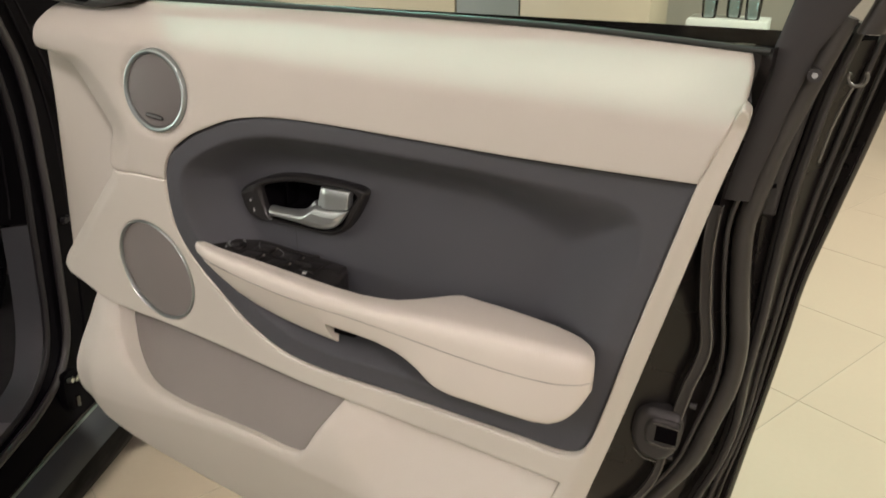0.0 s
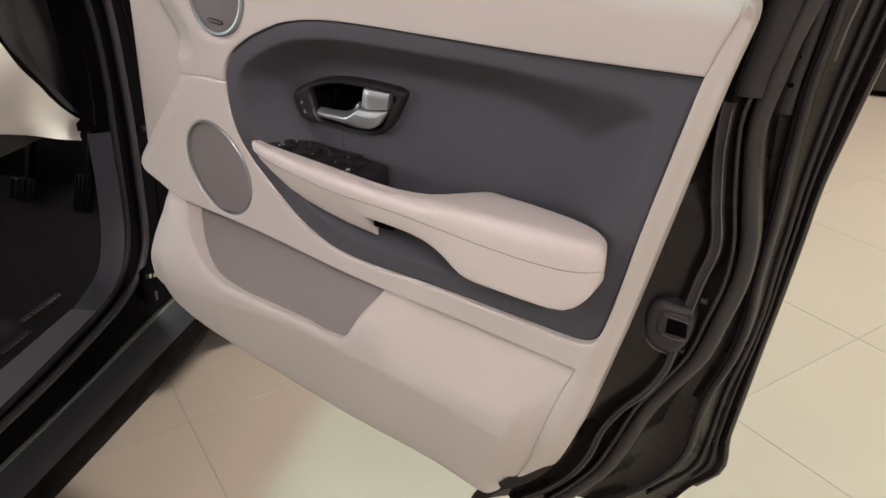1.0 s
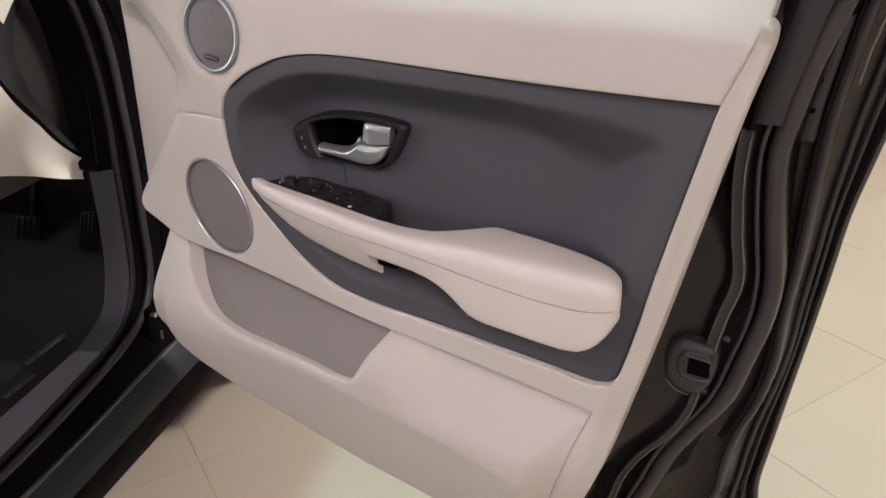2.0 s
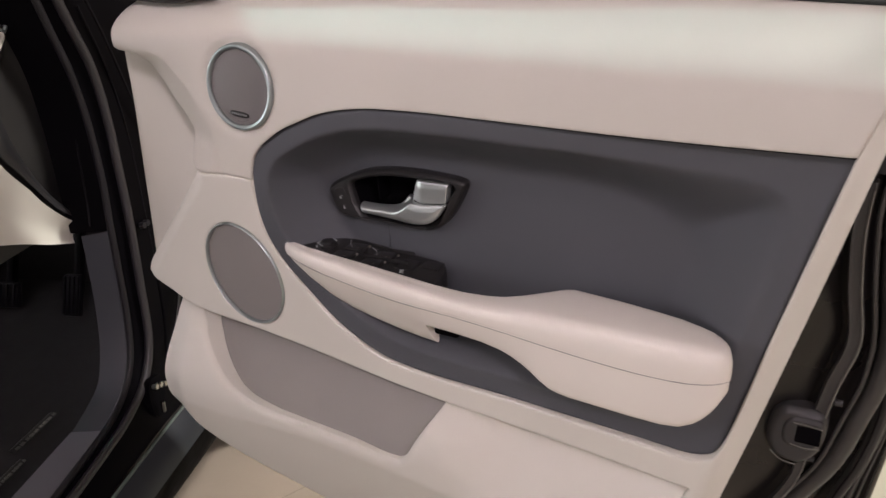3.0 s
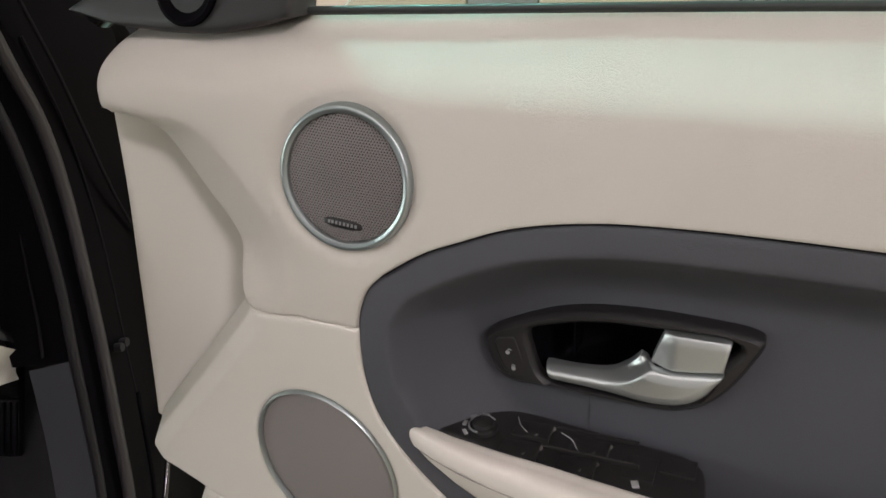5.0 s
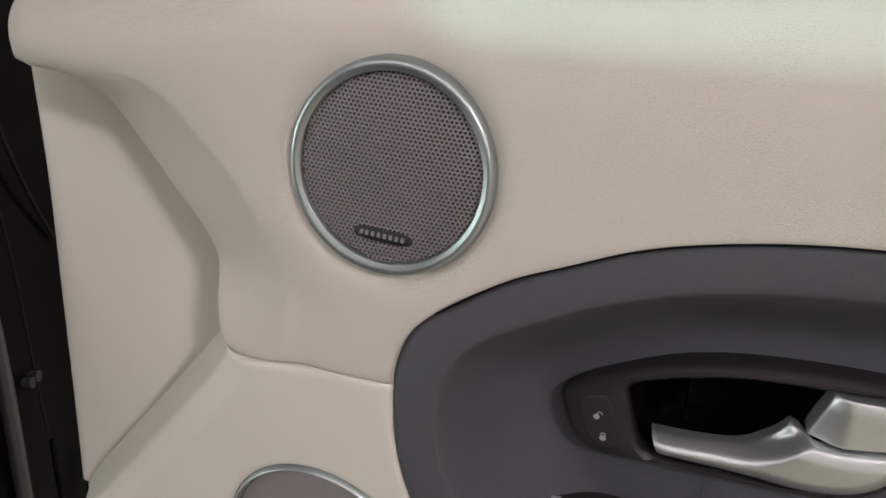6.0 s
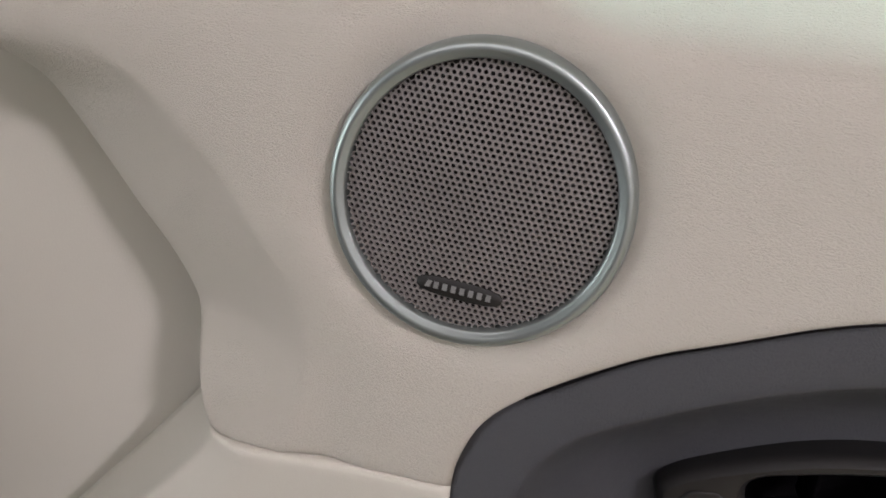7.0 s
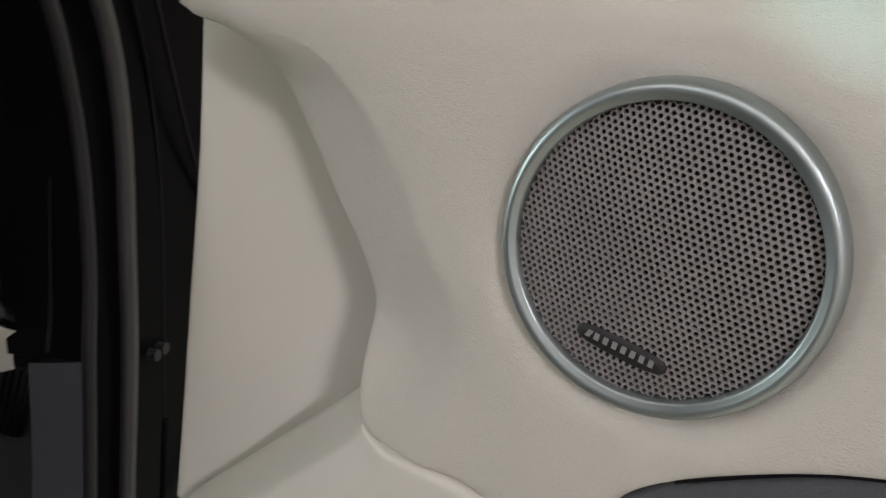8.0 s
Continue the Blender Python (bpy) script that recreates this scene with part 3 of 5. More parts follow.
def grille(radius, pitch, hole):
    verts, faces = [], []
    tilt = radians(-6)
    for j in range(-26, 27):
        for i in range(-26, 27):
            x, z = (i + 0.5 * (j % 2)) * pitch, j * pitch * 0.8660254
            if math.hypot(x, z) > radius:
                continue
            n0 = len(verts)
            for ring_r, sink in ((None, 0.0), (hole, 0.0001), (hole * 0.93, 0.0012)):
                for k in range(12):
                    w = radians(30 * k)
                    if ring_r is None:
                        rr = pitch / 2 * (1 / math.cos(radians(30)) if k % 2 else 1.0)
                    else:
                        rr = ring_r
                    u, v = x + rr * math.cos(w), z + rr * math.sin(w)
                    dome = 0.0022 * (1 - (u * u + v * v) / (radius * radius))
                    verts.append((SPEAKER[0] + u * math.cos(tilt) - v * math.sin(tilt), 0.7470 - dome + sink + 0.09 * v, SPEAKER[1] + u * math.sin(tilt) + v * math.cos(tilt)))
            for a in (0, 12):
                for k in range(12):
                    l = (k + 1) % 12
                    faces.append((n0 + a + k, n0 + a + l, n0 + a + 12 + l, n0 + a + 12 + k))
    return verts, faces


gv, gf = grille(0.0478, 0.00236, 0.00083)
part("speaker_grille", gv, gf, GRILLE, door, "perforated taupe metal grille", sharp=60)
cone_line = disc_line(*SPEAKER, 0.0500, 0.0500, n=48)
sheet("speaker_cone", cone_line, lambda x, z, d: 0.7512 + 0.09 * (z - SPEAKER[1]), BLACK_SATIN, door, step=0.012, r=0.001, rim=0.004)


def badge_frame(u, v, w):
    """Places on the speaker's badge: u along it, v up, w towards the viewer."""
    a = radians(-7)
    return (-0.7762 + u * math.cos(a) - v * math.sin(a), 0.7440 - w + 0.09 * v, 1.1378 + u * math.sin(a) + v * math.cos(a))


def badge_box(u0, u1, v0, v1, w0, w1, lean=0.0):
    cs = [(u0, v0), (u1, v0), (u1 + lean, v1), (u0 + lean, v1)]
    vs = [badge_frame(u, v, w0) for u, v in cs] + [badge_frame(u, v, w1) for u, v in cs]
    return vs, [(4, 5, 6, 7), (0, 1, 5, 4), (1, 2, 6, 5), (2, 3, 7, 6), (3, 0, 4, 7)]


plate = []
for w in (0.0, 0.0012, 0.0016):
    grow = 0.0 if w < 0.0014 else -0.0004
    plate.append([badge_frame(u, v, w) for u, v in rounded([(-0.0160 - grow, -0.0037 - grow), (0.0160 + grow, -0.0037 - grow), (0.0160 + grow, 0.0037 + grow), (-0.0160 - grow, 0.0037 + grow)], 2)])
badge = loft("badge", plate, BLACK_SATIN, door, "small black badge plate")
for k in range(8):
    u = -0.0118 + 0.00325 * k
    vs, fs = badge_box(u - 0.0010, u + 0.0008, -0.0012, 0.0014, 0.0015, 0.0018, 0.0008 if k == 0 else 0)
    part("badge_mark", vs, fs, FRAME_PRINT, door, "dim grey mark" if k == 0 else "", smooth=False)

# woofer grille low in the middle panel
wr = []
inner, outer = disc_line(-0.826, 0.897, 0.0650, 0.0780, 17, 120), disc_line(-0.826, 0.897, 0.0690, 0.0820, 17, 120)
for (x0, z0), (x1, z1) in zip(inner, outer):
    y0 = float(mid_depth(np.array([x1]), np.array([z1]), 0)[0])
    row = []
    for t, dy in ((0, 0.004), (0.15, -0.0005), (0.45, -0.0022), (0.75, -0.0012), (1.0, 0.004)):
        row.append((x0 + (x1 - x0) * t, y0 + dy, z0 + (z1 - z0) * t))
    wr.append(row)
loft("woofer_ring", wr + wr[:1], RING, door, "thin silver woofer surround", caps=False, closed=False, sharp=60)
sheet("woofer_grille", disc_line(-0.826, 0.897, 0.0650, 0.0780, 17), lambda x, z, d: mid_depth(x, z, d) + 0.003 - 0.003 * smooth(0, 0.06, d), CLOTH, door, label="fine taupe woofer grille", step=0.012, r=0.001, rim=0.004)

# armrest: padded top and moulded base
ARM_X = [-0.7395, -0.7385, -0.736, -0.732, -0.724, -0.714, -0.700, -0.660, -0.620, -0.580, -0.540, -0.500, -0.460, -0.430, -0.410, -0.390, -0.375, -0.360, -0.348, -0.338, -0.328, -0.310, -0.280, -0.240, -0.210, -0.188, -0.174, -0.165, -0.159, -0.155, -0.152, -0.1505, -0.1495]
seam_z = curve_of([(-0.7395, 0.9535), (-0.736, 0.9495), (-0.725, 0.9470), (-0.70, 0.944), (-0.62, 0.934), (-0.54, 0.927), (-0.46, 0.925), (-0.40, 0.922), (-0.35, 0.918), (-0.30, 0.914), (-0.22, 0.9095), (-0.19, 0.910), (-0.149, 0.914)])
top_z = curve_of([(-0.7395, 0.9565), (-0.736, 0.9610), (-0.725, 0.9630), (-0.70, 0.962), (-0.62, 0.957), (-0.54, 0.950), (-0.46, 0.945), (-0.40, 0.947), (-0.35, 0.951), (-0.30, 0.952), (-0.22, 0.951), (-0.19, 0.950), (-0.165, 0.947), (-0.156, 0.943), (-0.149, 0.933)])
front_y = curve_of([(-0.7395, 0.7480), (-0.736, 0.7435), (-0.725, 0.7375), (-0.70, 0.729), (-0.62, 0.718), (-0.54, 0.711), (-0.46, 0.706), (-0.40, 0.702), (-0.35, 0.699), (-0.30, 0.697), (-0.22, 0.697), (-0.19, 0.698), (-0.172, 0.701), (-0.160, 0.705), (-0.153, 0.710), (-0.149, 0.7155)])
back_y = curve_of([(-0.7395, 0.7500), (-0.736, 0.7530), (-0.725, 0.7520), (-0.70, 0.748), (-0.62, 0.744), (-0.54, 0.742), (-0.48, 0.740), (-0.44, 0.741), (-0.41, 0.746), (-0.386, 0.760), (-0.364, 0.7755), (-0.346, 0.7895), (-0.340, 0.7915), (-0.334, 0.7905), (-0.305, 0.7855), (-0.245, 0.775), (-0.19, 0.760), (-0.172, 0.751), (-0.160, 0.741), (-0.153, 0.732), (-0.149, 0.7175)])
arm_pad, arm_rings = None, []
for x in ARM_X:
    f, b, s, t = (float(g(np.array(x))) for g in (front_y, back_y, seam_z, top_z))
    w, h = b - f, t - s
    k = min(1.0, w / 0.05)
    tb = t - 0.07 * max(0, w - 0.03)
    cross = [(f + 0.0008, s)] * 3 + [(f - 0.0004, s + 0.22 * h), (f - 0.0004, t - 0.40 * h), (f + 0.0030 * k, t - 0.12 * h), (f + 0.0100 * k, t - 0.01 * h), (f + 0.0200 * k, t + 0.0004), (f + 0.55 * w, t), (b - 0.010 * k, tb + 0.0006), (b - 0.002 * k, tb - 0.002), (b, tb - 0.30 * h)] + [(b, s)] * 3
    arm_rings.append([(x, y, z) for y, z in rounded(cross, 3)])
arm_pad = loft("armrest_pad", arm_rings, CREAM_SOFT, door, "padded cream leather armrest top", sharp=70)

tube("armrest_seam", [(x, float(front_y(np.array(x))) + 0.0012, float(seam_z(np.array(x))) - 0.0004) for x in np.linspace(-0.735, -0.152, 80)], 0.0007, LINER, door, "dark seam along the armrest", sides=6)


def arm_base(name, xs, bottom, inset, under):
    """The moulded body below the seam; under: how far it falls back towards its lower edge."""
    rings = []
    for x in xs:
        f, b, s, t = (float(g(np.array(x))) for g in (front_y, back_y, seam_z, top_z))
        z = min(float(bottom(np.array(x))), s - 0.002)
        h, lean = s - z, float(under(np.array(x)))
        if inset > 0:
            b = max(b, b + (0.802 - b) * smooth(-0.375, -0.340, x) - 0.08 * smooth(-0.185, -0.150, x))
        b = max(b - inset, f + 0.012 + lean * h)
        cross = [(f + 0.0014, s - 0.0006)] * 3 + [(f + 0.0014 + 0.30 * lean * h, s - 0.35 * h), (f + 0.0016 + 0.72 * lean * h, s - 0.75 * h), (f + 0.003 + 0.95 * lean * h, z + 0.07 * h), (f + 0.008 + lean * h, z), (b, z)] + [(b, s - 0.0008)] * 3
        rings.append([(x, y, zz) for y, zz in rounded(cross, 3)])
    return loft(name, rings, CREAM_SOFT, door, "cream armrest underside", sharp=70)


arm_base("armrest_grip", [-0.735, -0.72, -0.70, -0.67, -0.64, -0.60, -0.56, -0.53, -0.515, -0.509], curve_of([(-0.735, 0.944), (-0.70, 0.913), (-0.66, 0.884), (-0.60, 0.866), (-0.54, 0.857), (-0.509, 0.854)]), 0.0, lambda x: 0.48 + 0 * x)
arm_base("armrest_base", [-0.509, -0.47, -0.43, -0.405, -0.39, -0.378, -0.366, -0.354, -0.342, -0.332, -0.318, -0.29, -0.25, -0.215, -0.195, -0.182, -0.174, -0.168, -0.163, -0.159, -0.155, -0.1515], curve_of([(-0.508, 0.894), (-0.47, 0.893), (-0.41, 0.887), (-0.390, 0.881), (-0.367, 0.869), (-0.345, 0.854), (-0.330, 0.850), (-0.285, 0.847), (-0.228, 0.844), (-0.201, 0.844), (-0.188, 0.849), (-0.174, 0.860), (-0.162, 0.876), (-0.1515, 0.897)]), 0.002, lambda x: 0.30 - 0.22 * smooth(-0.42, -0.33, x))
# solid black block in place of the dark shade inside the grip's opening
block("grip_shade_block", (-0.5085, 0.741, 0.872), (-0.474, 0.800, 0.896), BLACK_DEEP, door, "black block for the shade behind the grip", 0.004)

# inner door handle
BEZEL = [(-0.687, 1.030), (-0.680, 1.0378), (-0.657, 1.0500), (-0.626, 1.0620), (-0.598, 1.0675), (-0.556, 1.0695), (-0.513, 1.0675), (-0.487, 1.0645), (-0.478, 1.0600), (-0.484, 1.0420), (-0.503, 1.0110), (-0.517, 0.9985), (-0.535, 0.9910), (-0.578, 0.9910), (-0.620, 0.9930), (-0.668, 0.9940), (-0.680, 1.0050), (-0.685, 1.0190)]
CUP = [(-0.648, 1.041), (-0.627, 1.0505), (-0.594, 1.0575), (-0.556, 1.0590), (-0.499, 1.0570), (-0.493, 1.0525), (-0.504, 1.036), (-0.521, 1.006), (-0.544, 0.997), (-0.589, 0.997), (-0.630, 0.999), (-0.639, 1.005), (-0.646, 1.024)]
sheet("handle_bezel", spline(BEZEL, 0.003), lambda x, z, d: 0.7890 + 0.004 * smooth(-0.60, -0.69, x) - 0.003 * smooth(0.0, 0.006, d), BLACK_SATIN, door, [spline(CUP, 0.003)], label="black satin handle surround", step=0.005, rim=0.02, r=0.004)
cup_pts = spline(CUP, 0.004)
cup_rings = []
for t, y in ((1.02, 0.792), (1.0, 0.800), (0.96, 0.825), (0.85, 0.835), (0.0, 0.836)):
    cup_rings.append([(-0.575 + (px + 0.575) * t, y, 1.026 + (pz - 1.026) * t) for px, pz in cup_pts])
# the cup's inner shade is put into its near-black colour
loft("handle_cup", cup_rings, BLACK_DEEP, door, "handle recess blackened with its own shade", caps=False, sharp=60)
lever_low = spline(twice((-0.634, 1.0168)) + [(-0.605, 1.0165), (-0.582, 1.0185), (-0.571, 1.0250)] + twice((-0.5625, 1.0345)) + [(-0.553, 1.0305), (-0.539, 1.0292)] + twice((-0.5025, 1.0330)) + [(-0.517, 1.0125), (-0.531, 1.0045), (-0.552, 1.0015), (-0.584, 1.0035)] + twice((-0.630, 1.0065)), 0.0025)
lever_crest = curve_of([(-0.64, 1.0135), (-0.60, 1.0133), (-0.58, 1.0140), (-0.567, 1.0190), (-0.552, 1.0300), (-0.50, 1.040)])


def lever_depth(x, z, d):
    """A rounded front face with a flat ledge along its top that runs back."""
    return 0.7835 - 0.004 * np.sqrt(np.clip(d, 0, 0.008) / 0.008) - 0.003 * smooth(-0.60, -0.53, x) + 2.0 * 0.0006 * np.logaddexp(0, np.minimum(z - lever_crest(x), 0.006) / 0.0006)


sheet("handle_lever", lever_low, lever_depth, CHROME, door, label="satin chrome release lever", step=0.0013, rim=0.006, r=0.0010, sharp=60)
lever_top = spline(twice((-0.5545, 1.0312)) + [(-0.551, 1.0430)] + twice((-0.5455, 1.0590)) + twice((-0.4995, 1.0585)) + twice((-0.5035, 1.0346)) + [(-0.539, 1.0304)], 0.0025)
sheet("handle_plate", lever_top, lambda x, z, d: 0.790 - 0.0075 * smooth(-0.556, -0.536, x) + 0.25 * np.clip(z - 1.052, 0, 1), CHROME, door, label="satin chrome handle plate", step=0.0035, rim=0.012, r=0.0012)
# rib toned near black so it sinks into the recess shade
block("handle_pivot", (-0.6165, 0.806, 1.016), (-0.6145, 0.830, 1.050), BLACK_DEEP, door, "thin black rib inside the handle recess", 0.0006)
lock_line = spline(twice((-0.6765, 1.0275)) + [(-0.6735, 1.0325)] + twice((-0.6595, 1.0360)) + twice((-0.6475, 1.0015)) + twice((-0.6650, 0.9995)) + [(-0.671, 1.009)], 0.003)
lock = sheet("lock_switch", lock_line, lambda x, z, d: 0.7885 + 0 * x, BLACK_SATIN, door, label="black rocker lock switch", step=0.004, rim=0.004, r=0.001)
for cx, cz, gap in ((-0.6652, 1.0225, 0.0018), (-0.6605, 1.0085, 0.0)):
    vs, fs = [], []
    for ring_c, ring_r, a0, a1 in (((cx, cz - 0.001), 0.0019, 0, 360), ((cx + gap, cz + 0.0012), 0.0016, -20, 200)):
        for k in range(14):
            w = radians(a0 + (a1 - a0) * k / 13)
            for rr in (ring_r - 0.0007, ring_r):
                vs.append((ring_c[0] + rr * math.cos(w), 0.7872, ring_c[1] + rr * math.sin(w)))
        n0 = len(vs) - 28
        fs += [(n0 + 2 * k, n0 + 2 * k + 1, n0 + 2 * k + 3, n0 + 2 * k + 2) for k in range(13)]
    fs.append((len(vs), len(vs) + 1, len(vs) + 2, len(vs) + 3))
    vs += [(cx - 0.0014, 0.7872, cz - 0.0022), (cx + 0.0014, 0.7872, cz - 0.0022), (cx + 0.0014, 0.7872, cz + 0.0002), (cx - 0.0014, 0.7872, cz + 0.0002)]
    part("lock_symbol", vs, fs, PRINT, door, "pale grey padlock symbol", smooth=False)

tube("insert_seam", [(-0.6015, 0.8005, z) for z in (0.990, 0.975, 0.962, 0.950)], 0.0003, BLACK_SATIN, door, "fine seam below the handle", sides=6)

# window switches on the armrest
pack_line = spline([(-0.729, 0.755), (-0.720, 0.777), (-0.707, 0.792), (-0.685, 0.8020), (-0.655, 0.8040), (-0.60, 0.8015), (-0.550, 0.799), (-0.523, 0.797), (-0.511, 0.788), (-0.507, 0.766), (-0.508, 0.744), (-0.60, 0.742), (-0.66, 0.746), (-0.70, 0.752)], 0.004)


def pack_depth(x, y, d):
    return -(0.951 + 0.06 * (y - 0.77) + 0.07 * (-0.60 - x))


sheet("switch_panel", pack_line, pack_depth, BLACK_SATIN, door, label="black window switch panel", axes="xy", step=0.006, rim=0.04, r=0.004)


def pack_top(x, y):
    return -float(pack_depth(x, y, 0))


def on_pack(name, x, y, w, h, up, mat, label="", tip=0.0, turn=0.0, lean=0.0):
    base = pack_top(x, y)
    rings = []
    for zz, grow in ((-0.002, 0), (up * 0.8, 0), (up, -0.0008)):
        ring_pts = rounded([(a * (w / 2 + grow * 1.0) + b * lean, b * (h / 2 + grow)) for a, b in ((-1, -1), (-1, -1), (1, -1), (1, -1), (1, 1), (1, 1), (-1, 1), (-1, 1))], 2)
        c, s = math.cos(radians(turn)), math.sin(radians(turn))
        rings.append([(x + u * c - v * s, y + u * s + v * c, base + zz + tip * u) for u, v in ring_pts])
    return loft(name, rings, mat, door, label)


for k, (x, y) in enumerate(((-0.643, 0.781), (-0.596, 0.777), (-0.647, 0.756), (-0.602, 0.754))):
    on_pack("window_switch", x, y, 0.031, 0.020, 0.0022, BLACK_SATIN, "black window rocker switch" if k == 0 else "", 0.05)
    on_pack("switch_tip", x + 0.010, y, 0.0055, 0.016, 0.0032, PRINT_DULL, "silver switch tip" if k == 0 else "", 0, 0, 0.0045)
on_pack("switch_rail", -0.612, 0.7675, 0.112, 0.0016, 0.0026, BLACK_SATIN, "thin black rail between the switches")
on_pack("switch_edge", -0.606, 0.7935, 0.092, 0.0016, 0.0022, BLACK_SATIN, "thin black rail along the panel")
on_pack("child_lock_button", -0.556, 0.770, 0.024, 0.028, 0.0014, BLACK_SATIN, "black lock button")
on_pack("button_symbol", -0.556, 0.752, 0.0052, 0.0065, 0.0019, PRINT, "white symbol", 0, 20)
on_pack("blank_cover", -0.528, 0.782, 0.026, 0.020, 0.0012, BLACK_SATIN, "plain black blanking cover")
for pts in (((-0.658, 0.790), (-0.653, 0.781), (-0.646, 0.775)), ((-0.620, 0.784), (-0.611, 0.780), (-0.604, 0.770))):
    tube("switch_line", [(x, y, pack_top(x, y) + 0.0030) for x, y in spline(list(pts), 0.004, False)], 0.0004, PRINT, door, "thin pale line on the switches", sides=6)
knob = [[(-0.682 + rr * math.cos(w), 0.770 + rr * math.sin(w), pack_top(-0.682, 0.770) + zz) for w in np.linspace(0, 2 * math.pi, 24, endpoint=False)] for rr, zz in ((0.0125, -0.002), (0.0125, 0.0025), (0.0110, 0.0036), (0.0090, 0.0036), (0.0085, 0.0066), (0.006, 0.0078))]
loft("mirror_knob", knob, BLACK_SATIN, door, "round black mirror knob")
knob_arc = [(-0.682 + 0.0116 * math.cos(radians(a)), 0.770 + 0.0116 * math.sin(radians(a)), pack_top(-0.682, 0.770) + 0.0036) for a in range(50, 270, 12)]
tube("knob_rim", knob_arc, 0.0009, CHROME, door, "bright rim of the knob", sides=6)
for a in (100, 140, 180, 220):
    w = radians(a)
    on_pack("knob_mark", -0.682 + 0.0158 * math.cos(w), 0.770 + 0.0158 * math.sin(w), 0.003, 0.006, 0.0012, PRINT, "pale tick beside the knob" if a == 100 else "", 0, a)

# window belt, glass and frame
belt = [(x, 0.8035, z + 0.001) for x, z in spline([(-0.84, 1.283), (-0.43, 1.2805), (-0.23, 1.2765), (-0.030, 1.265)], 0.03, False)]
tube("belt_seal", belt, 0.0042, BELT, door, "black rubber window seal", flat=0.8)
glass_line = spline(twice((-0.825, 1.26)) + twice((-0.03, 1.245)) + twice((0.01, 1.40)) + [(0.03, 1.56)] + twice((0.02, 1.64)) + [(-0.25, 1.66)] + twice((-0.42, 1.62)), 0.02)
pane = sheet("window_pane", glass_line, lambda x, z, d: 0.8120 - 0.04 * np.clip(z - 1.26, 0, 1), WINDOW_GLASS, door, label="green tinted side window glass", step=0.05, rim=0.004, r=0.0005)
pane.visible_shadow = False
sail_line = spline(twice((-1.045, 1.29)) + [(-0.990, 1.2775)] + SAIL_LINE[1:4] + twice(SAIL_LINE[-1]) + twice((-0.815, 1.39)), 0.005)
sheet("mirror_corner", sail_line, lambda x, z, d: 0.776 + 0.25 * np.clip(z - 1.28, 0, 1), BLACK_SATIN, door, label="black mirror corner trim", step=0.012, rim=0.03, r=0.005)
tw = [[(-0.915 + rr * math.cos(w), 0.777 + 0.25 * (0.025 + rr * math.sin(w)) + dy, 1.3055 + rr * math.sin(w)) for w in np.linspace(0, 2 * math.pi, 32, endpoint=False)] for rr, dy in ((0.030, 0.002), (0.029, -0.004), (0.026, -0.005), (0.022, -0.001), (0.0, 0.0))]
loft("tweeter", tw, BLACK_DEEP, door, "round black tweeter cover", caps=False)


def inner_edge(z):
    return curve_of([(0.39, -0.33), (0.43, -0.31), (0.476, -0.258), (0.557, -0.200), (0.658, -0.166), (0.814, -0.126), (1.014, -0.0785), (1.134, -0.051), (1.204, -0.037), (1.30, -0.02)])(np.array(z))


rib_one = curve_of([(0.39, -0.30), (0.42, -0.265), (0.498, -0.200), (0.557, -0.172), (0.595, -0.162), (0.654, -0.134), (0.695, -0.105), (0.747, -0.081), (0.785, -0.074), (0.83, -0.067), (0.882, -0.058), (0.935, -0.046), (0.996, -0.0535), (1.064, -0.059), (1.107, -0.057), (1.25, -0.03)])
rib_two = curve_of([(0.38, -0.25), (0.42, -0.22), (0.46, -0.190), (0.512, -0.156), (0.582, -0.127), (0.656, -0.101), (0.706, -0.075), (0.763, -0.045), (0.831, -0.027), (0.883, -0.015), (0.930, -0.012), (0.994, -0.020), (1.028, -0.024), (1.094, -0.026), (1.126, -0.019), (1.172, -0.010), (1.215, 0.003), (1.30, 0.030)])
rib_three = curve_of([(0.38, -0.19), (0.450, -0.120), (0.494, -0.086), (0.569, -0.050), (0.624, -0.044), (0.678, -0.035), (0.743, -0.015), (0.81, -0.004), (0.869, -0.003), (0.91, 0.000), (0.949, 0.003), (1.008, 0.005), (1.070, 0.008), (1.115, 0.011), (1.165, 0.018), (1.212, 0.025), (1.30, 0.045)])
skin_edge = curve_of([(0.38, -0.085), (0.42, -0.060), (0.462, -0.036), (0.478, -0.024), (0.493, -0.012), (0.576, -0.004), (0.664, 0.006), (0.745, 0.015), (0.821, 0.024), (0.915, 0.034), (0.986, 0.041), (1.066, 0.056), (1.157, 0.074), (1.30, 0.100)])

LEVELS = np.linspace(0.385, 1.27, 64)
jamb = []
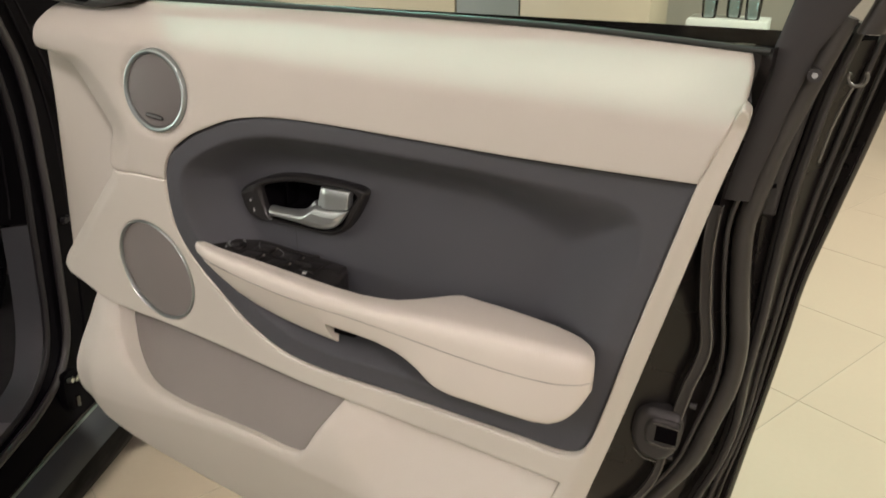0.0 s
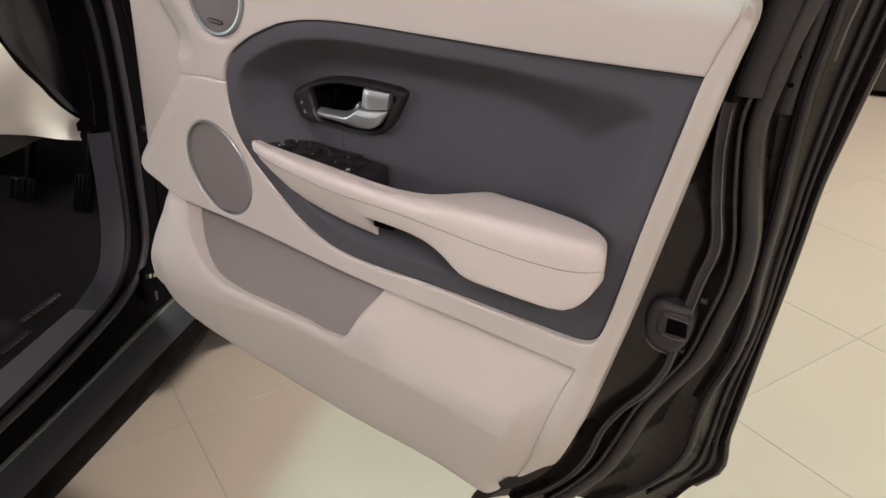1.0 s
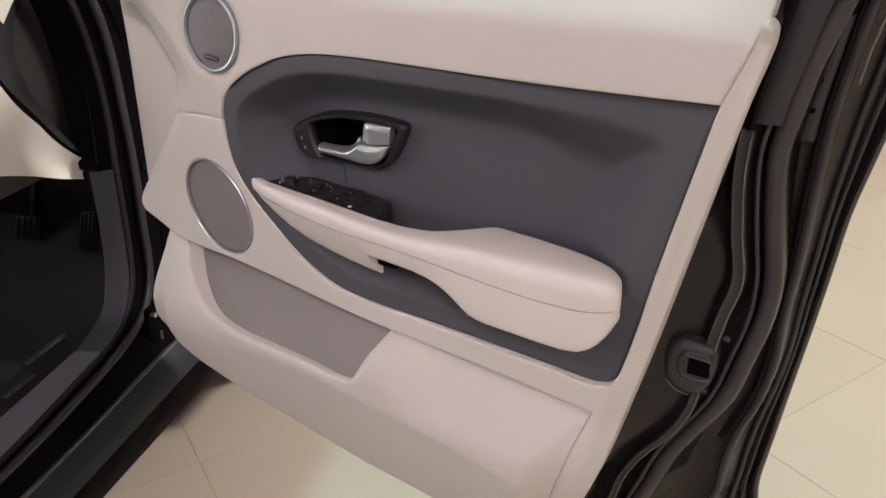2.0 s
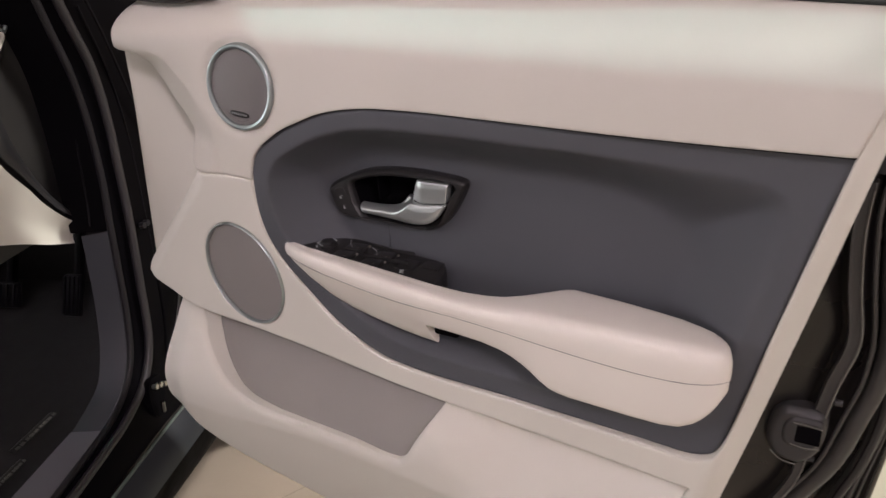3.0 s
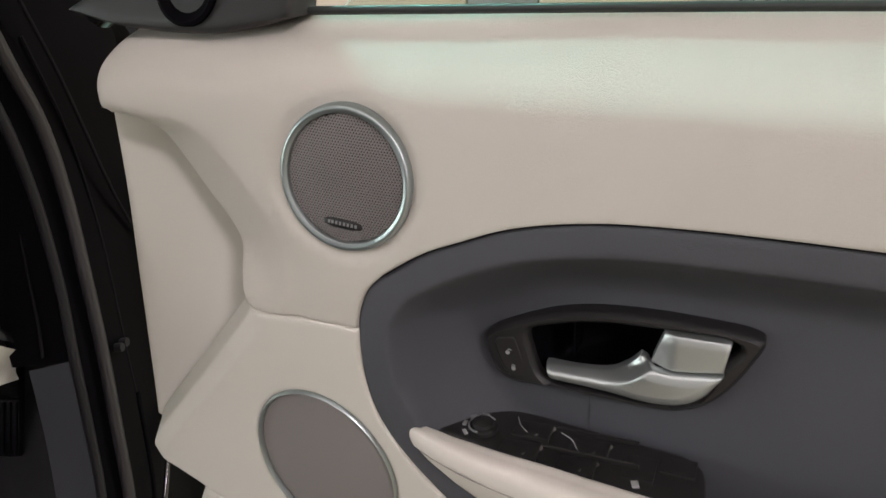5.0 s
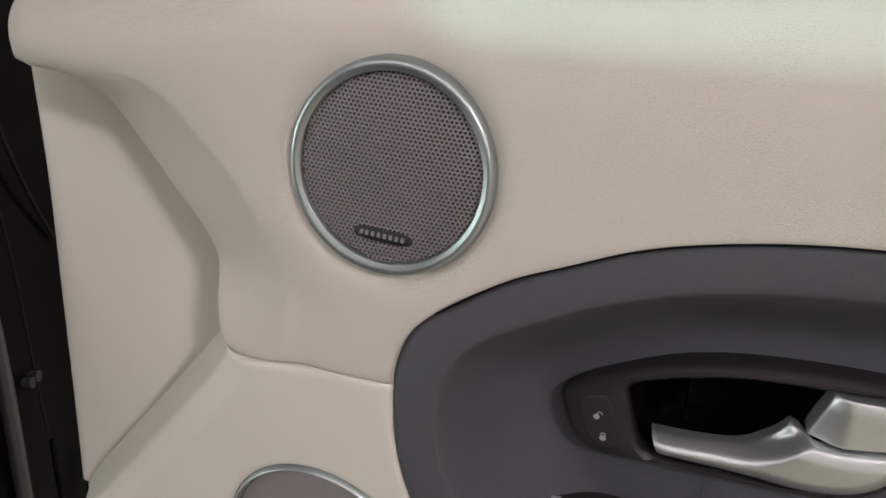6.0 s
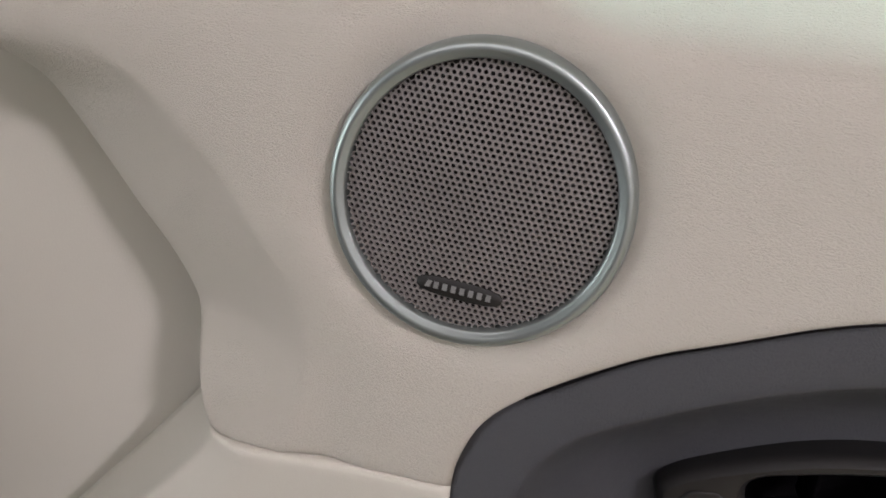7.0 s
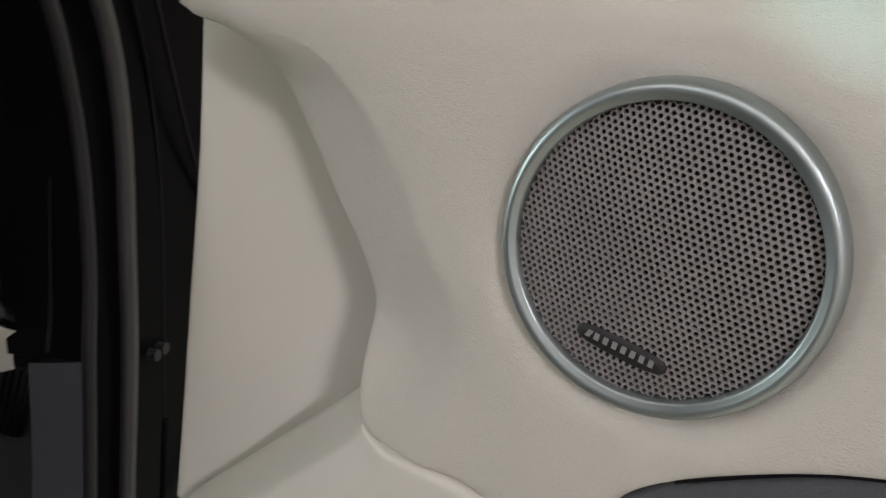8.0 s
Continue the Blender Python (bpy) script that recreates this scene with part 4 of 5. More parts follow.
for z in LEVELS:
    e, a, b, c, o = (float(g(np.array(z))) for g in (inner_edge, rib_one, rib_two, rib_three, skin_edge))
    q = 0.045 * smooth(1.185, 1.222, z)
    row = [(e - 0.03, 0.762 + q), (e - 0.004, 0.764 + q), (e - 0.006, 0.790 + 0.5 * q), (a - 0.012, 0.812), (a - 0.004, 0.806), (a + 0.003, 0.800), (a + 0.008, 0.812), (0.5 * a + 0.5 * b, 0.826), (b - 0.008, 0.830),
           (b, 0.822), (b + 0.010, 0.838), (0.6 * b + 0.4 * c, 0.866), (0.3 * b + 0.7 * c, 0.872), (c - 0.004, 0.866), (c + 0.003, 0.864), (c + 0.006, 0.884), (0.5 * c + 0.5 * o, 0.905), (o - 0.012, 0.918), (o - 0.003, 0.914), (o, 0.922), (o - 0.004, 0.930), (o - 0.03, 0.934)]
    jamb.append([(x, y, z) for x, y in row])
loft("door_shut_face", jamb, JAMB, door, "black painted shut face of the door", caps=False, closed=False, sharp=40)


def rib(name, f, y, r, mat, label, z0=0.46, z1=1.26, flat=1.0, dx=0.0):
    zs = np.linspace(z0, z1, 44)
    return tube(name, [(float(f(np.array(z))) + dx, y, z) for z in zs], r, mat, door, label, flat=flat)


def rail(name, f, profile, mat, label, z0, z1, n=48):
    """A pressed strip along the shut face: profile gives (across, depth)."""
    rows = [[(float(f(np.array(z))) + dx, y, z) for dx, y in rounded(profile, 2)] for z in np.linspace(z0, z1, n)]
    return loft(name, rows, mat, door, label, sharp=60)


FLANGE = [(-0.0065, 0.812), (-0.0065, 0.800), (-0.0055, 0.797), (-0.0035, 0.7985), (0.0035, 0.7975), (0.0060, 0.796), (0.0078, 0.7975), (0.0078, 0.812)]
rail("inner_flange", rib_one, FLANGE, RUBBER, "grey rubber lip of the shut face", 0.828, 1.108)
rail("inner_flange", rib_one, [(0.7 * a, b) for a, b in FLANGE], RUBBER, "", 0.40, 0.796)
# pale beads carry the highlight line on the flange's rim
rib("flange_highlight", rib_one, 0.7965, 0.0011, PRINT_DULL, "pale line for the highlight along the flange", 0.83, 1.10, 1.0, 0.0064)
rib("flange_highlight", rib_one, 0.7965, 0.0009, PRINT_DULL, "", 0.50, 0.79, 1.0, 0.0042)
rib("thin_ridge", rib_two, 0.812, 0.0026, RUBBER, "thin ridge beside the seal", 0.40, 1.115, 1.0, -0.0155)
rib("main_seal", rib_two, 0.824, 0.0118, RUBBER, "thick rubber door seal", 0.385, 1.30, 0.9)
rail("middle_flange", rib_three, [(-0.008, 0.880), (-0.007, 0.866), (-0.003, 0.862), (0.004, 0.858), (0.008, 0.861), (0.009, 0.880)], RUBBER, "pressed grey strip", 0.385, 1.29)
rib("flange_groove", rib_three, 0.8615, 0.0011, SEAL_BLACK, "", 0.47, 1.28, 1.0, -0.0020)
rib("outer_seal", lambda z: 0.50 * rib_three(z) + 0.50 * skin_edge(z), 0.902, 0.0034, RUBBER, "narrow outer rubber seal", 0.42, 1.28)
rib("outer_bead", lambda z: 0.28 * rib_three(z) + 0.72 * skin_edge(z), 0.910, 0.0022, RUBBER, "narrow outer bead", 0.48, 1.28)
rib("skin_hem", skin_edge, 0.920, 0.0045, PAINT, "folded black edge of the door skin", 0.46, 1.30)
# near-black plugs on the plate give the dark inside of clip holes
for z, dx in ((1.150, -0.022), (1.118, -0.020)):
    x = float(rib_three(np.array(z))) + dx
    tube("clip_hole_shade", [(x - 0.0005, 0.8585, z), (x + 0.0045, 0.8585, z + 0.001)], 0.0024, BLACK_DEEP, door, "small black plug for the shade of a clip hole", sides=8)
rail("clip_plate", rib_three, [(-0.026, 0.868), (-0.024, 0.861), (-0.010, 0.860), (-0.008, 0.868)], RUBBER, "grey pressed plate beside the strip", 1.085, 1.215, 16)
skin = []
for z in np.linspace(0.46, 1.27, 24):
    o = float(skin_edge(np.array(z)))
    skin.append([(x, 0.936 + 0.018 * math.sin((z - 0.42) / 0.85 * math.pi) - 0.010 * smooth(0.6, 0.42, z), z) for x in np.linspace(-1.08, o - 0.002, 16)])
loft("outer_skin", skin, PAINT, door, "black painted outer door skin", caps=False, closed=False)
tube("shut_face_bolt", [(0.012, 0.8075, 1.247), (0.012, 0.8035, 1.247)], 0.0068, FRAME_GREY, door, "dark socket bolt in the shut face", sides=16, across=(0, 0, 1))
tube("bolt_socket", [(0.012, 0.8038, 1.247), (0.012, 0.8030, 1.247)], 0.0030, PRINT, door, "pale bolt socket", sides=6, across=(0, 0, 1))
clip_ring = [(0.050 + 0.0085 * math.cos(a), 0.852, 1.240 + 0.0085 * math.sin(a)) for a in np.linspace(radians(150), radians(400), 16)]
tube("corner_clip", clip_ring, 0.0018, PRINT_DULL, door, "pale folded clip at the top of the seal")
tube("clip_tongue", [(0.048, 0.852, 1.232), (0.043, 0.854, 1.215), (0.036, 0.856, 1.185), (0.031, 0.858, 1.150)], 0.0015, PRINT_DULL, door, "thin pale edge below the clip")
# latch in the shut face
latch_line = spline([(-0.058, 0.842), (-0.080, 0.8475), (-0.098, 0.8480), (-0.109, 0.840), (-0.114, 0.822), (-0.1135, 0.798), (-0.106, 0.783), (-0.094, 0.776), (-0.078, 0.774), (-0.064, 0.786), (-0.056, 0.812)], 0.004)
sheet("latch_plate", latch_line, lambda x, z, d: 0.792 - 0.0060 * smooth(0, 0.008, d) + 0.10 * np.clip(x + 0.10, 0, 1), FRAME_GREY, door, label="rounded black latch cover", step=0.004, rim=0.014, r=0.003)
claw_line = spline([(-0.060, 0.8360), (-0.078, 0.8395), (-0.090, 0.8385), (-0.097, 0.830), (-0.098, 0.812), (-0.094, 0.803), (-0.084, 0.7985), (-0.066, 0.7995), (-0.059, 0.815)], 0.003)
sheet("latch_claw", claw_line, lambda x, z, d: 0.7845 - 0.0025 * smooth(0, 0.004, d) + 0.10 * np.clip(x + 0.10, 0, 1), FRAME_GREY, door, label="raised black latch frame", step=0.003, rim=0.006, r=0.0015)
# no real hole: a near-black sheet on the frame gives the opening's shade
hole_line = spline(twice((-0.0600, 0.8295)) + twice((-0.0845, 0.8315)) + twice((-0.0855, 0.8095)) + twice((-0.0600, 0.8075)), 0.003)
sheet("latch_mouth_shade", hole_line, lambda x, z, d: 0.7815 + 0.10 * np.clip(x + 0.10, 0, 1), BLACK_DEEP, door, label="black sheet for the shade in the latch opening", step=0.004, rim=0.004, r=0.0006)
for line in (((-0.088, 0.8345), (-0.074, 0.8335), (-0.059, 0.8305)), ((-0.089, 0.8065), (-0.075, 0.8035), (-0.059, 0.8045)), ((-0.108, 0.790), (-0.096, 0.7795), (-0.080, 0.7765))):
    tube("latch_edge", [(x, 0.7808 + 0.10 * max(0, x + 0.10) + (0.0045 if z < 0.80 else 0), z) for x, z in spline(list(line), 0.004, False)], 0.0008, PRINT_DULL, door, "thin worn steel edge", sides=6)
for x, y, z in ((-0.049, 0.806, 0.856), (-0.067, 0.806, 0.776)):
    tube("latch_screw", [(x - 0.004, y, z), (x + 0.004, y, z)], 0.0042, FRAME_GREY, door, "dull latch screw", across=(0, 0, 1))

# rear upright of the window frame
up = []
for z, x0, x1 in ((1.114, -0.062, -0.026), (1.14, -0.056, -0.022), (1.183, -0.048, -0.011), (1.217, -0.040, -0.003), (1.27, -0.027, 0.012), (1.36, -0.006, 0.064), (1.50, 0.016, 0.088), (1.66, 0.020, 0.094)):
    up.append([(x, y, z) for x, y in rounded([(x0, 0.814), (x0, 0.810), (x0 + 0.5 * (x1 - x0), 0.804), (x1, 0.808), (x1, 0.812), (x1 + 0.002, 0.850), (x0, 0.850)], 2)])
loft("window_frame", up, FRAME_GREY, door, "grey satin upright of the window frame")
up2 = []
for z, x0 in ((1.285, 0.040), (1.36, 0.066), (1.50, 0.090), (1.66, 0.096)):
    up2.append([(x, y, z) for x, y in rounded([(x0, 0.812), (x0 + 0.022, 0.818), (x0 + 0.026, 0.850), (x0, 0.850)], 2)])
loft("frame_seal", up2, RUBBER, door, "grey rubber seal of the window frame")
tube("upper_frame", [(x, 0.80, z) for x, z in spline([(0.055, 1.64), (-0.02, 1.675), (-0.25, 1.675), (-0.45, 1.625), (-0.82, 1.41), (-1.03, 1.285)], 0.05, False)], 0.015, PAINT, door, "black upper window frame")

# ---- the car body at the hinge side ----
HINGE, REAR, OUT = Vector((-1.21, 0.80, 0)), Vector((0.30, -0.954, 0)), Vector((0.954, 0.30, 0))


def in_car(s, o, z):
    return tuple(HINGE + REAR * float(s) + OUT * float(o) + Vector((0, 0, float(z))))


def car_tube(name, pts, o, r, mat, label="", flat=1.0, step=0.02):
    return tube(name, [in_car(s, o, z) for s, z in spline(pts, step, False)], r, mat, car, label, flat=flat, across=tuple(OUT))


SEAL = [(1.3, 0.455), (0.60, 0.458), (0.386, 0.459), (0.284, 0.464), (0.180, 0.474), (0.082, 0.487), (0.030, 0.497), (-0.046, 0.528), (-0.085, 0.570), (-0.103, 0.612), (-0.118, 0.725), (-0.133, 0.860), (-0.138, 0.960), (-0.141, 1.040), (-0.137, 1.110), (-0.127, 1.160), (-0.107, 1.210), (-0.085, 1.270), (-0.03, 1.43), (0.08, 1.61)]
SEAL_IN = [(1.3, 0.452), (0.60, 0.460), (0.36, 0.468), (0.187, 0.486), (0.062, 0.503), (0.010, 0.520), (-0.030, 0.548), (-0.060, 0.590), (-0.079, 0.660), (-0.091, 0.760), (-0.101, 0.860), (-0.110, 0.930), (-0.1125, 1.010), (-0.111, 1.060), (-0.105, 1.110), (-0.095, 1.160), (-0.080, 1.205), (-0.060, 1.270), (0.0, 1.43), (0.10, 1.60)]
car_tube("outer_aperture_seal", SEAL, -0.03, 0.0085, SEAL_GREY, "dark grey rubber door aperture seal")
car_tube("outer_seal_lip", [(s - 0.011, z - 0.004 * (z < 0.55)) for s, z in SEAL], -0.034, 0.0026, SEAL_BLACK, "thin black lip of the aperture seal")
car_tube("inner_aperture_seal", SEAL_IN, -0.05, 0.0068, SEAL_DULL, "black rubber inner aperture seal")
car_tube("trim_edge", [(-0.083, 0.860), (-0.090, 0.887), (-0.103, 0.985), (-0.119, 1.100), (-0.121, 1.190), (-0.10, 1.28)], -0.08, 0.0020, SEAL_BLACK, "thin edge of the pillar trim")
car_tube("pillar_bead", [(-0.235, 0.970), (-0.204, 1.035), (-0.174, 1.125), (-0.147, 1.205), (-0.110, 1.29)], -0.004, 0.0024, SEAL_BLACK, "thin sealing bead on the pillar")
car_tube("pillar_groove", [(-0.150, 0.52), (-0.163, 0.62), (-0.172, 0.80), (-0.180, 1.00), (-0.165, 1.13), (-0.125, 1.25)], -0.022, 0.0016, SEAL_BLACK, "fine edge on the hinge pillar")


def ribbon(name, line_a, o_a, line_b, o_b, mat, label="", bulge=0.0, n=60, m=8, parent=None):
    a, b = spline(line_a, 0.01, False), spline(line_b, 0.01, False)
    rows = []
    for k in range(n):
        t = k / (n - 1)
        pa, pb = a[int(t * (len(a) - 1))], b[int(t * (len(b) - 1))]
        ob_t = o_b[0] + (o_b[1] - o_b[0]) * t if isinstance(o_b, tuple) else o_b
        rows.append([in_car(pa[0] + (pb[0] - pa[0]) * w, o_a + (ob_t - o_a) * w + bulge * math.sin(math.pi * w), pa[1] + (pb[1] - pa[1]) * w) for w in np.linspace(0, 1, m)])
    return loft(name, rows, mat, parent or car, label, caps=False, closed=False)


# painted aperture between the seals and the hinge pillar, both blackened for the shade there
ribbon("aperture_frame", SEAL, -0.036, SEAL_IN, -0.056, BLACK_DEEP, "black painted door aperture", 0.0)
FAR = [(1.3, 0.40), (0.6, 0.40), (0.142, 0.40), (0.0, 0.40), (-0.15, 0.40), (-0.26, 0.42), (-0.30, 0.52), (-0.31, 0.70), (-0.31, 0.85), (-0.31, 1.0), (-0.30, 1.15), (-0.27, 1.29), (-0.20, 1.45), (-0.05, 1.64), (0.0, 1.70)]
ribbon("hinge_pillar", FAR, 0.0, SEAL, -0.034, PILLAR, "black hinge pillar with its shade in the paint", 0.006)
ribbon("pillar_trim", [(-0.104, 0.842), (-0.110, 0.930), (-0.1125, 1.010), (-0.105, 1.110), (-0.060, 1.270), (0.10, 1.60)], -0.058, [(-0.088, 0.842), (-0.092, 0.95), (-0.094, 1.05), (-0.085, 1.15), (-0.050, 1.25), (0.10, 1.55)], -0.13, BLACK_DEEP, "black inner pillar trim")
# kick panel and sill moulding; the light on the flat sill is put into its colour
KICK_OUT = [(1.3, 0.445), (0.60, 0.450), (0.355, 0.455), (0.187, 0.472), (0.035, 0.483), (-0.010, 0.512), (-0.045, 0.548), (-0.085, 0.620), (-0.100, 0.680), (-0.1065, 0.755), (-0.111, 0.840)]
KICK_IN = [(1.3, 0.480), (0.60, 0.485), (0.36, 0.492), (0.27, 0.495), (0.076, 0.505), (0.030, 0.520), (-0.022, 0.545), (-0.053, 0.600), (-0.065, 0.640), (-0.079, 0.720), (-0.090, 0.836)]
ribbon("kick_panel", KICK_OUT[4:], -0.058, KICK_IN[4:], -0.110, KICK, "blue-grey moulded kick panel", 0.004)
ribbon("sill_moulding", KICK_OUT[:5], -0.060, KICK_IN[:5], -0.112, SILL_LIT, "grey moulded sill trim, lightened as if catching light", 0.006)
ribbon("sill_step", [(1.3, 0.408), (0.6, 0.412), (0.245, 0.418), (-0.15, 0.430)], -0.002, [(1.3, 0.455), (0.6, 0.458), (0.284, 0.462), (-0.02, 0.512)], -0.034, PAINT, "black painted sill step", -0.01)
car_tube("sill_strip", [(1.3, 0.407), (0.6, 0.411), (0.245, 0.418), (-0.021, 0.430), (-0.22, 0.434)], 0.0, 0.0030, STRIP_GREEN, "thin grey rubber sill strip")
ribbon("sill_cover", [(1.3, 0.404), (0.6, 0.408), (0.245, 0.415), (-0.021, 0.427), (-0.26, 0.432)], 0.001, [(1.3, 0.352), (0.6, 0.354), (0.245, 0.360), (-0.02, 0.366), (-0.26, 0.370)], 0.030, SILL_DARK, "dark grey satin sill cover", 0.006)
# shadow below the sill is put into this near-black colour
ribbon("sill_underside", [(1.3, 0.352), (0.6, 0.354), (0.1, 0.362), (-0.26, 0.370)], 0.030, [(1.3, 0.20), (0.6, 0.20), (0.1, 0.20), (-0.26, 0.20)], -0.060, BLACK_DEEP, "underside of the sill, blackened for the shade there", 0.012)
# footwell
floor_pan = [[in_car(s, o, 0.40 + 0.16 * float(smooth(-0.05, -0.45, np.array(s))) * 0.75) for s in np.linspace(1.3, -0.55, 24)] for o in np.linspace(-0.10, -1.35, 10)]
loft("footwell_carpet", floor_pan, CARPET, car, "dark footwell carpet", caps=False, closed=False)
firewall = [[in_car(-0.50, o, z) for o in np.linspace(-0.05, -1.4, 6)] for z in np.linspace(0.45, 1.25, 6)]
loft("firewall", firewall, CARPET, car, "dark bulkhead lining", caps=False, closed=False)
for s0, o0, z0, w0, h0 in ((-0.307, -0.352, 0.585, 0.046, 0.10), (-0.27, -0.50, 0.60, 0.075, 0.06)):
    pedal_m = Matrix.Translation(in_car(s0, o0, z0)) @ Matrix.Rotation(math.atan2(REAR.y, REAR.x), 4, "Z") @ Matrix.Rotation(radians(-25), 4, "Y")
    pedal = block("pedal", (-0.008, -w0 / 2, -h0 / 2), (0.008, w0 / 2, h0 / 2), SEAL_BLACK, car, "ribbed black pedal", 0.006, pedal_m)
    for k in range(4):
        v = -w0 / 2 + w0 * (k + 0.5) / 4
        block("pedal_rib", (0.007, v - 0.003, -h0 / 2 + 0.006), (0.012, v + 0.003, h0 / 2 - 0.006), SEAL_BLACK, pedal, "", 0.001, pedal_m)
    arm_m = pedal_m
    block("pedal_arm", (-0.03, -0.008, 0.0), (-0.008, 0.008, 0.28), SEAL_BLACK, pedal, "", 0.003, arm_m)
# tread strips on the carpet edge
for s0, s1, o0, z0 in ((-0.017, 0.102, -0.23, 0.469), (0.088, 0.175, -0.23, 0.436)):
    a, b = Vector(in_car(s0, o0, z0)), Vector(in_car(s1, o0, z0))
    plate = tube("tread_plate", [a, a.lerp(b, 0.5), b], 0.0085, BLACK_SATIN, car, "narrow black tread plate", flat=0.5)
    for k in range(9):
        u, v = a.lerp(b, (k + 0.12) / 9), a.lerp(b, (k + (0.86 if k % 3 else 0.62)) / 9)
        tube("tread_mark", [u + OUT * 0.0065 + Vector((0, 0, 0.003)), v + OUT * 0.0065 + Vector((0, 0, 0.003))], 0.0036, PRINT_DULL, plate, "pale mark on the tread plate" if k == 0 else "", sides=6, flat=0.5)

# dashboard end
DASH_TOP = [(-0.1145, 0.8500), (-0.071, 0.884), (-0.030, 0.928), (-0.008, 0.960), (0.028, 1.005), (0.056, 1.056), (0.085, 1.12), (0.10, 1.20)]
DASH_LOW = [(-0.0995, 0.8170), (-0.04, 0.840), (0.030, 0.872), (0.090, 0.895), (0.117, 0.905), (0.15, 0.94), (0.18, 1.00), (0.21, 1.08)]
ribbon("dash_lower_trim", DASH_TOP, -0.12, DASH_LOW, -0.135, CREAM_SMOOTH, "cream lower dashboard trim", -0.012, 40, 8)
# underside of the dashboard, its shade put in as near black
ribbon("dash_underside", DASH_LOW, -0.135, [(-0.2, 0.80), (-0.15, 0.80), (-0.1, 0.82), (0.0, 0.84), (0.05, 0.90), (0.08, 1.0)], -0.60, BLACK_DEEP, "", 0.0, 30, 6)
end_cap = [[in_car(s, -0.155 + 0.02 * math.sin(math.pi * (z - 0.85) / 0.5), z) for s in np.linspace(-0.20, 0.12, 10)] for z in np.linspace(0.85, 1.34, 14)]
cap = loft("dash_end_cap", end_cap, BLACK_SATIN, car, "black dashboard end cap", caps=False, closed=False)
ribbon("dash_end_panel", [(-0.158, 1.130), (-0.150, 1.06), (-0.141, 0.975)], -0.134, [(-0.123, 1.130), (-0.112, 1.06), (-0.0985, 0.975)], -0.130, PANEL_DARK, "raised dark panel", 0.006, 12, 6)
ribbon("dash_edge", [(-0.122, 0.855), (-0.066, 0.899), (-0.003, 0.984), (0.050, 1.062), (0.06, 1.12), (0.01, 1.19), (-0.05, 1.235)], -0.120, [(-0.118, 0.880), (-0.085, 0.911), (-0.035, 1.002), (-0.017, 1.089), (-0.030, 1.135), (-0.043, 1.161), (-0.084, 1.211)], -0.138, PANEL_DARK, "rounded dark dashboard edge", 0.006, 40, 8)
ribbon("dash_upper_trim", [(-0.0504, 1.209), (-0.02, 1.182), (0.011, 1.153)], -0.118, [(-0.052, 1.2246), (-0.0218, 1.229), (0.06, 1.225)], -0.124, CREAM_SMOOTH, "cream upper dashboard trim", 0.004, 16, 6)
vent = [in_car(a, -0.122, b) for a, b in ((-0.099, 1.262), (-0.0555, 1.221), (-0.0255, 1.237), (-0.064, 1.272))]
tube("vent_surround", [vent[0], vent[1], vent[2], vent[3], vent[0]], 0.0060, RING, car, "satin silver air vent surround", flat=0.7, across=tuple(OUT))
# front wing outside the hinge
wing = []
for z, o in ((0.22, 0.03), (0.35, 0.09), (0.5, 0.105), (0.7, 0.115), (0.9, 0.108), (1.0, 0.085), (1.06, 0.0), (1.10, -0.4), (1.12, -0.9)):
    wing.append([in_car(s, o, z) for s in np.linspace(-0.34, -1.9, 10)])
loft("front_wing", wing, PAINT, car, "black painted front wing", caps=False, closed=False)


def shaped(s, o, z, crown=0.05):
    """A place on the body: narrower towards nose and tail, crowned across, falling towards the tail."""
    narrow = 1 - 0.12 * float(smooth(-1.1, -2.05, s)) - 0.12 * float(smooth(1.8, 2.6, s))
    u = (o + 0.86) / 0.84
    return in_car(s, -0.86 + (o + 0.86) * narrow, z - crown * u * u - 0.22 * float(smooth(1.5, 2.6, s)) * float(smooth(0.9, 1.6, z)))


# roof, far side with its windows, windscreen and bonnet
loft("roof", [[shaped(s, o, z, 0.0) for s in np.linspace(-0.03, 2.6, 18)] for o, z in ((-0.03, 1.56), (-0.10, 1.63), (-0.45, 1.68), (-0.95, 1.68), (-1.45, 1.63), (-1.585, 1.52))], PAINT, car, "black painted roof", caps=False, closed=False)
loft("far_side", [[shaped(s, o, z, 0.0) for s in np.linspace(-0.55, 2.6, 18)] for o, z in ((-1.70, 1.02), (-1.76, 0.85), (-1.78, 0.7), (-1.75, 0.4), (-1.68, 0.25))], PAINT, car, "black painted far side", caps=False, closed=False)
for a0, a1 in ((0.05, 0.16), (0.98, 1.10), (1.95, 2.6)):
    loft("window_pillar", [[shaped(s, o, z, 0.0) for s in np.linspace(a0, a1, 4)] for o, z in ((-1.575, 1.53), (-1.65, 1.28), (-1.705, 1.01))], PAINT, car, "black pillar of the far side", caps=False, closed=False)
for a0, a1 in ((0.16, 0.98), (1.10, 1.95)):
    far_glass = loft("side_window", [[shaped(s, o, z, 0.0) for s in np.linspace(a0, a1, 5)] for o, z in ((-1.58, 1.525), (-1.65, 1.28), (-1.70, 1.02))], CAR_GLASS, car, "green tinted side window glass", caps=False, closed=False)
    far_glass.visible_shadow = False
screen_glass = loft("windscreen", [[shaped(s, o, z) for o in np.linspace(-0.06, -1.66, 12)] for s, z in ((0.02, 1.68), (-0.15, 1.58), (-0.35, 1.36), (-0.50, 1.20))], CAR_GLASS, car, "green tinted windscreen glass", caps=False, closed=False)
screen_glass.visible_shadow = False
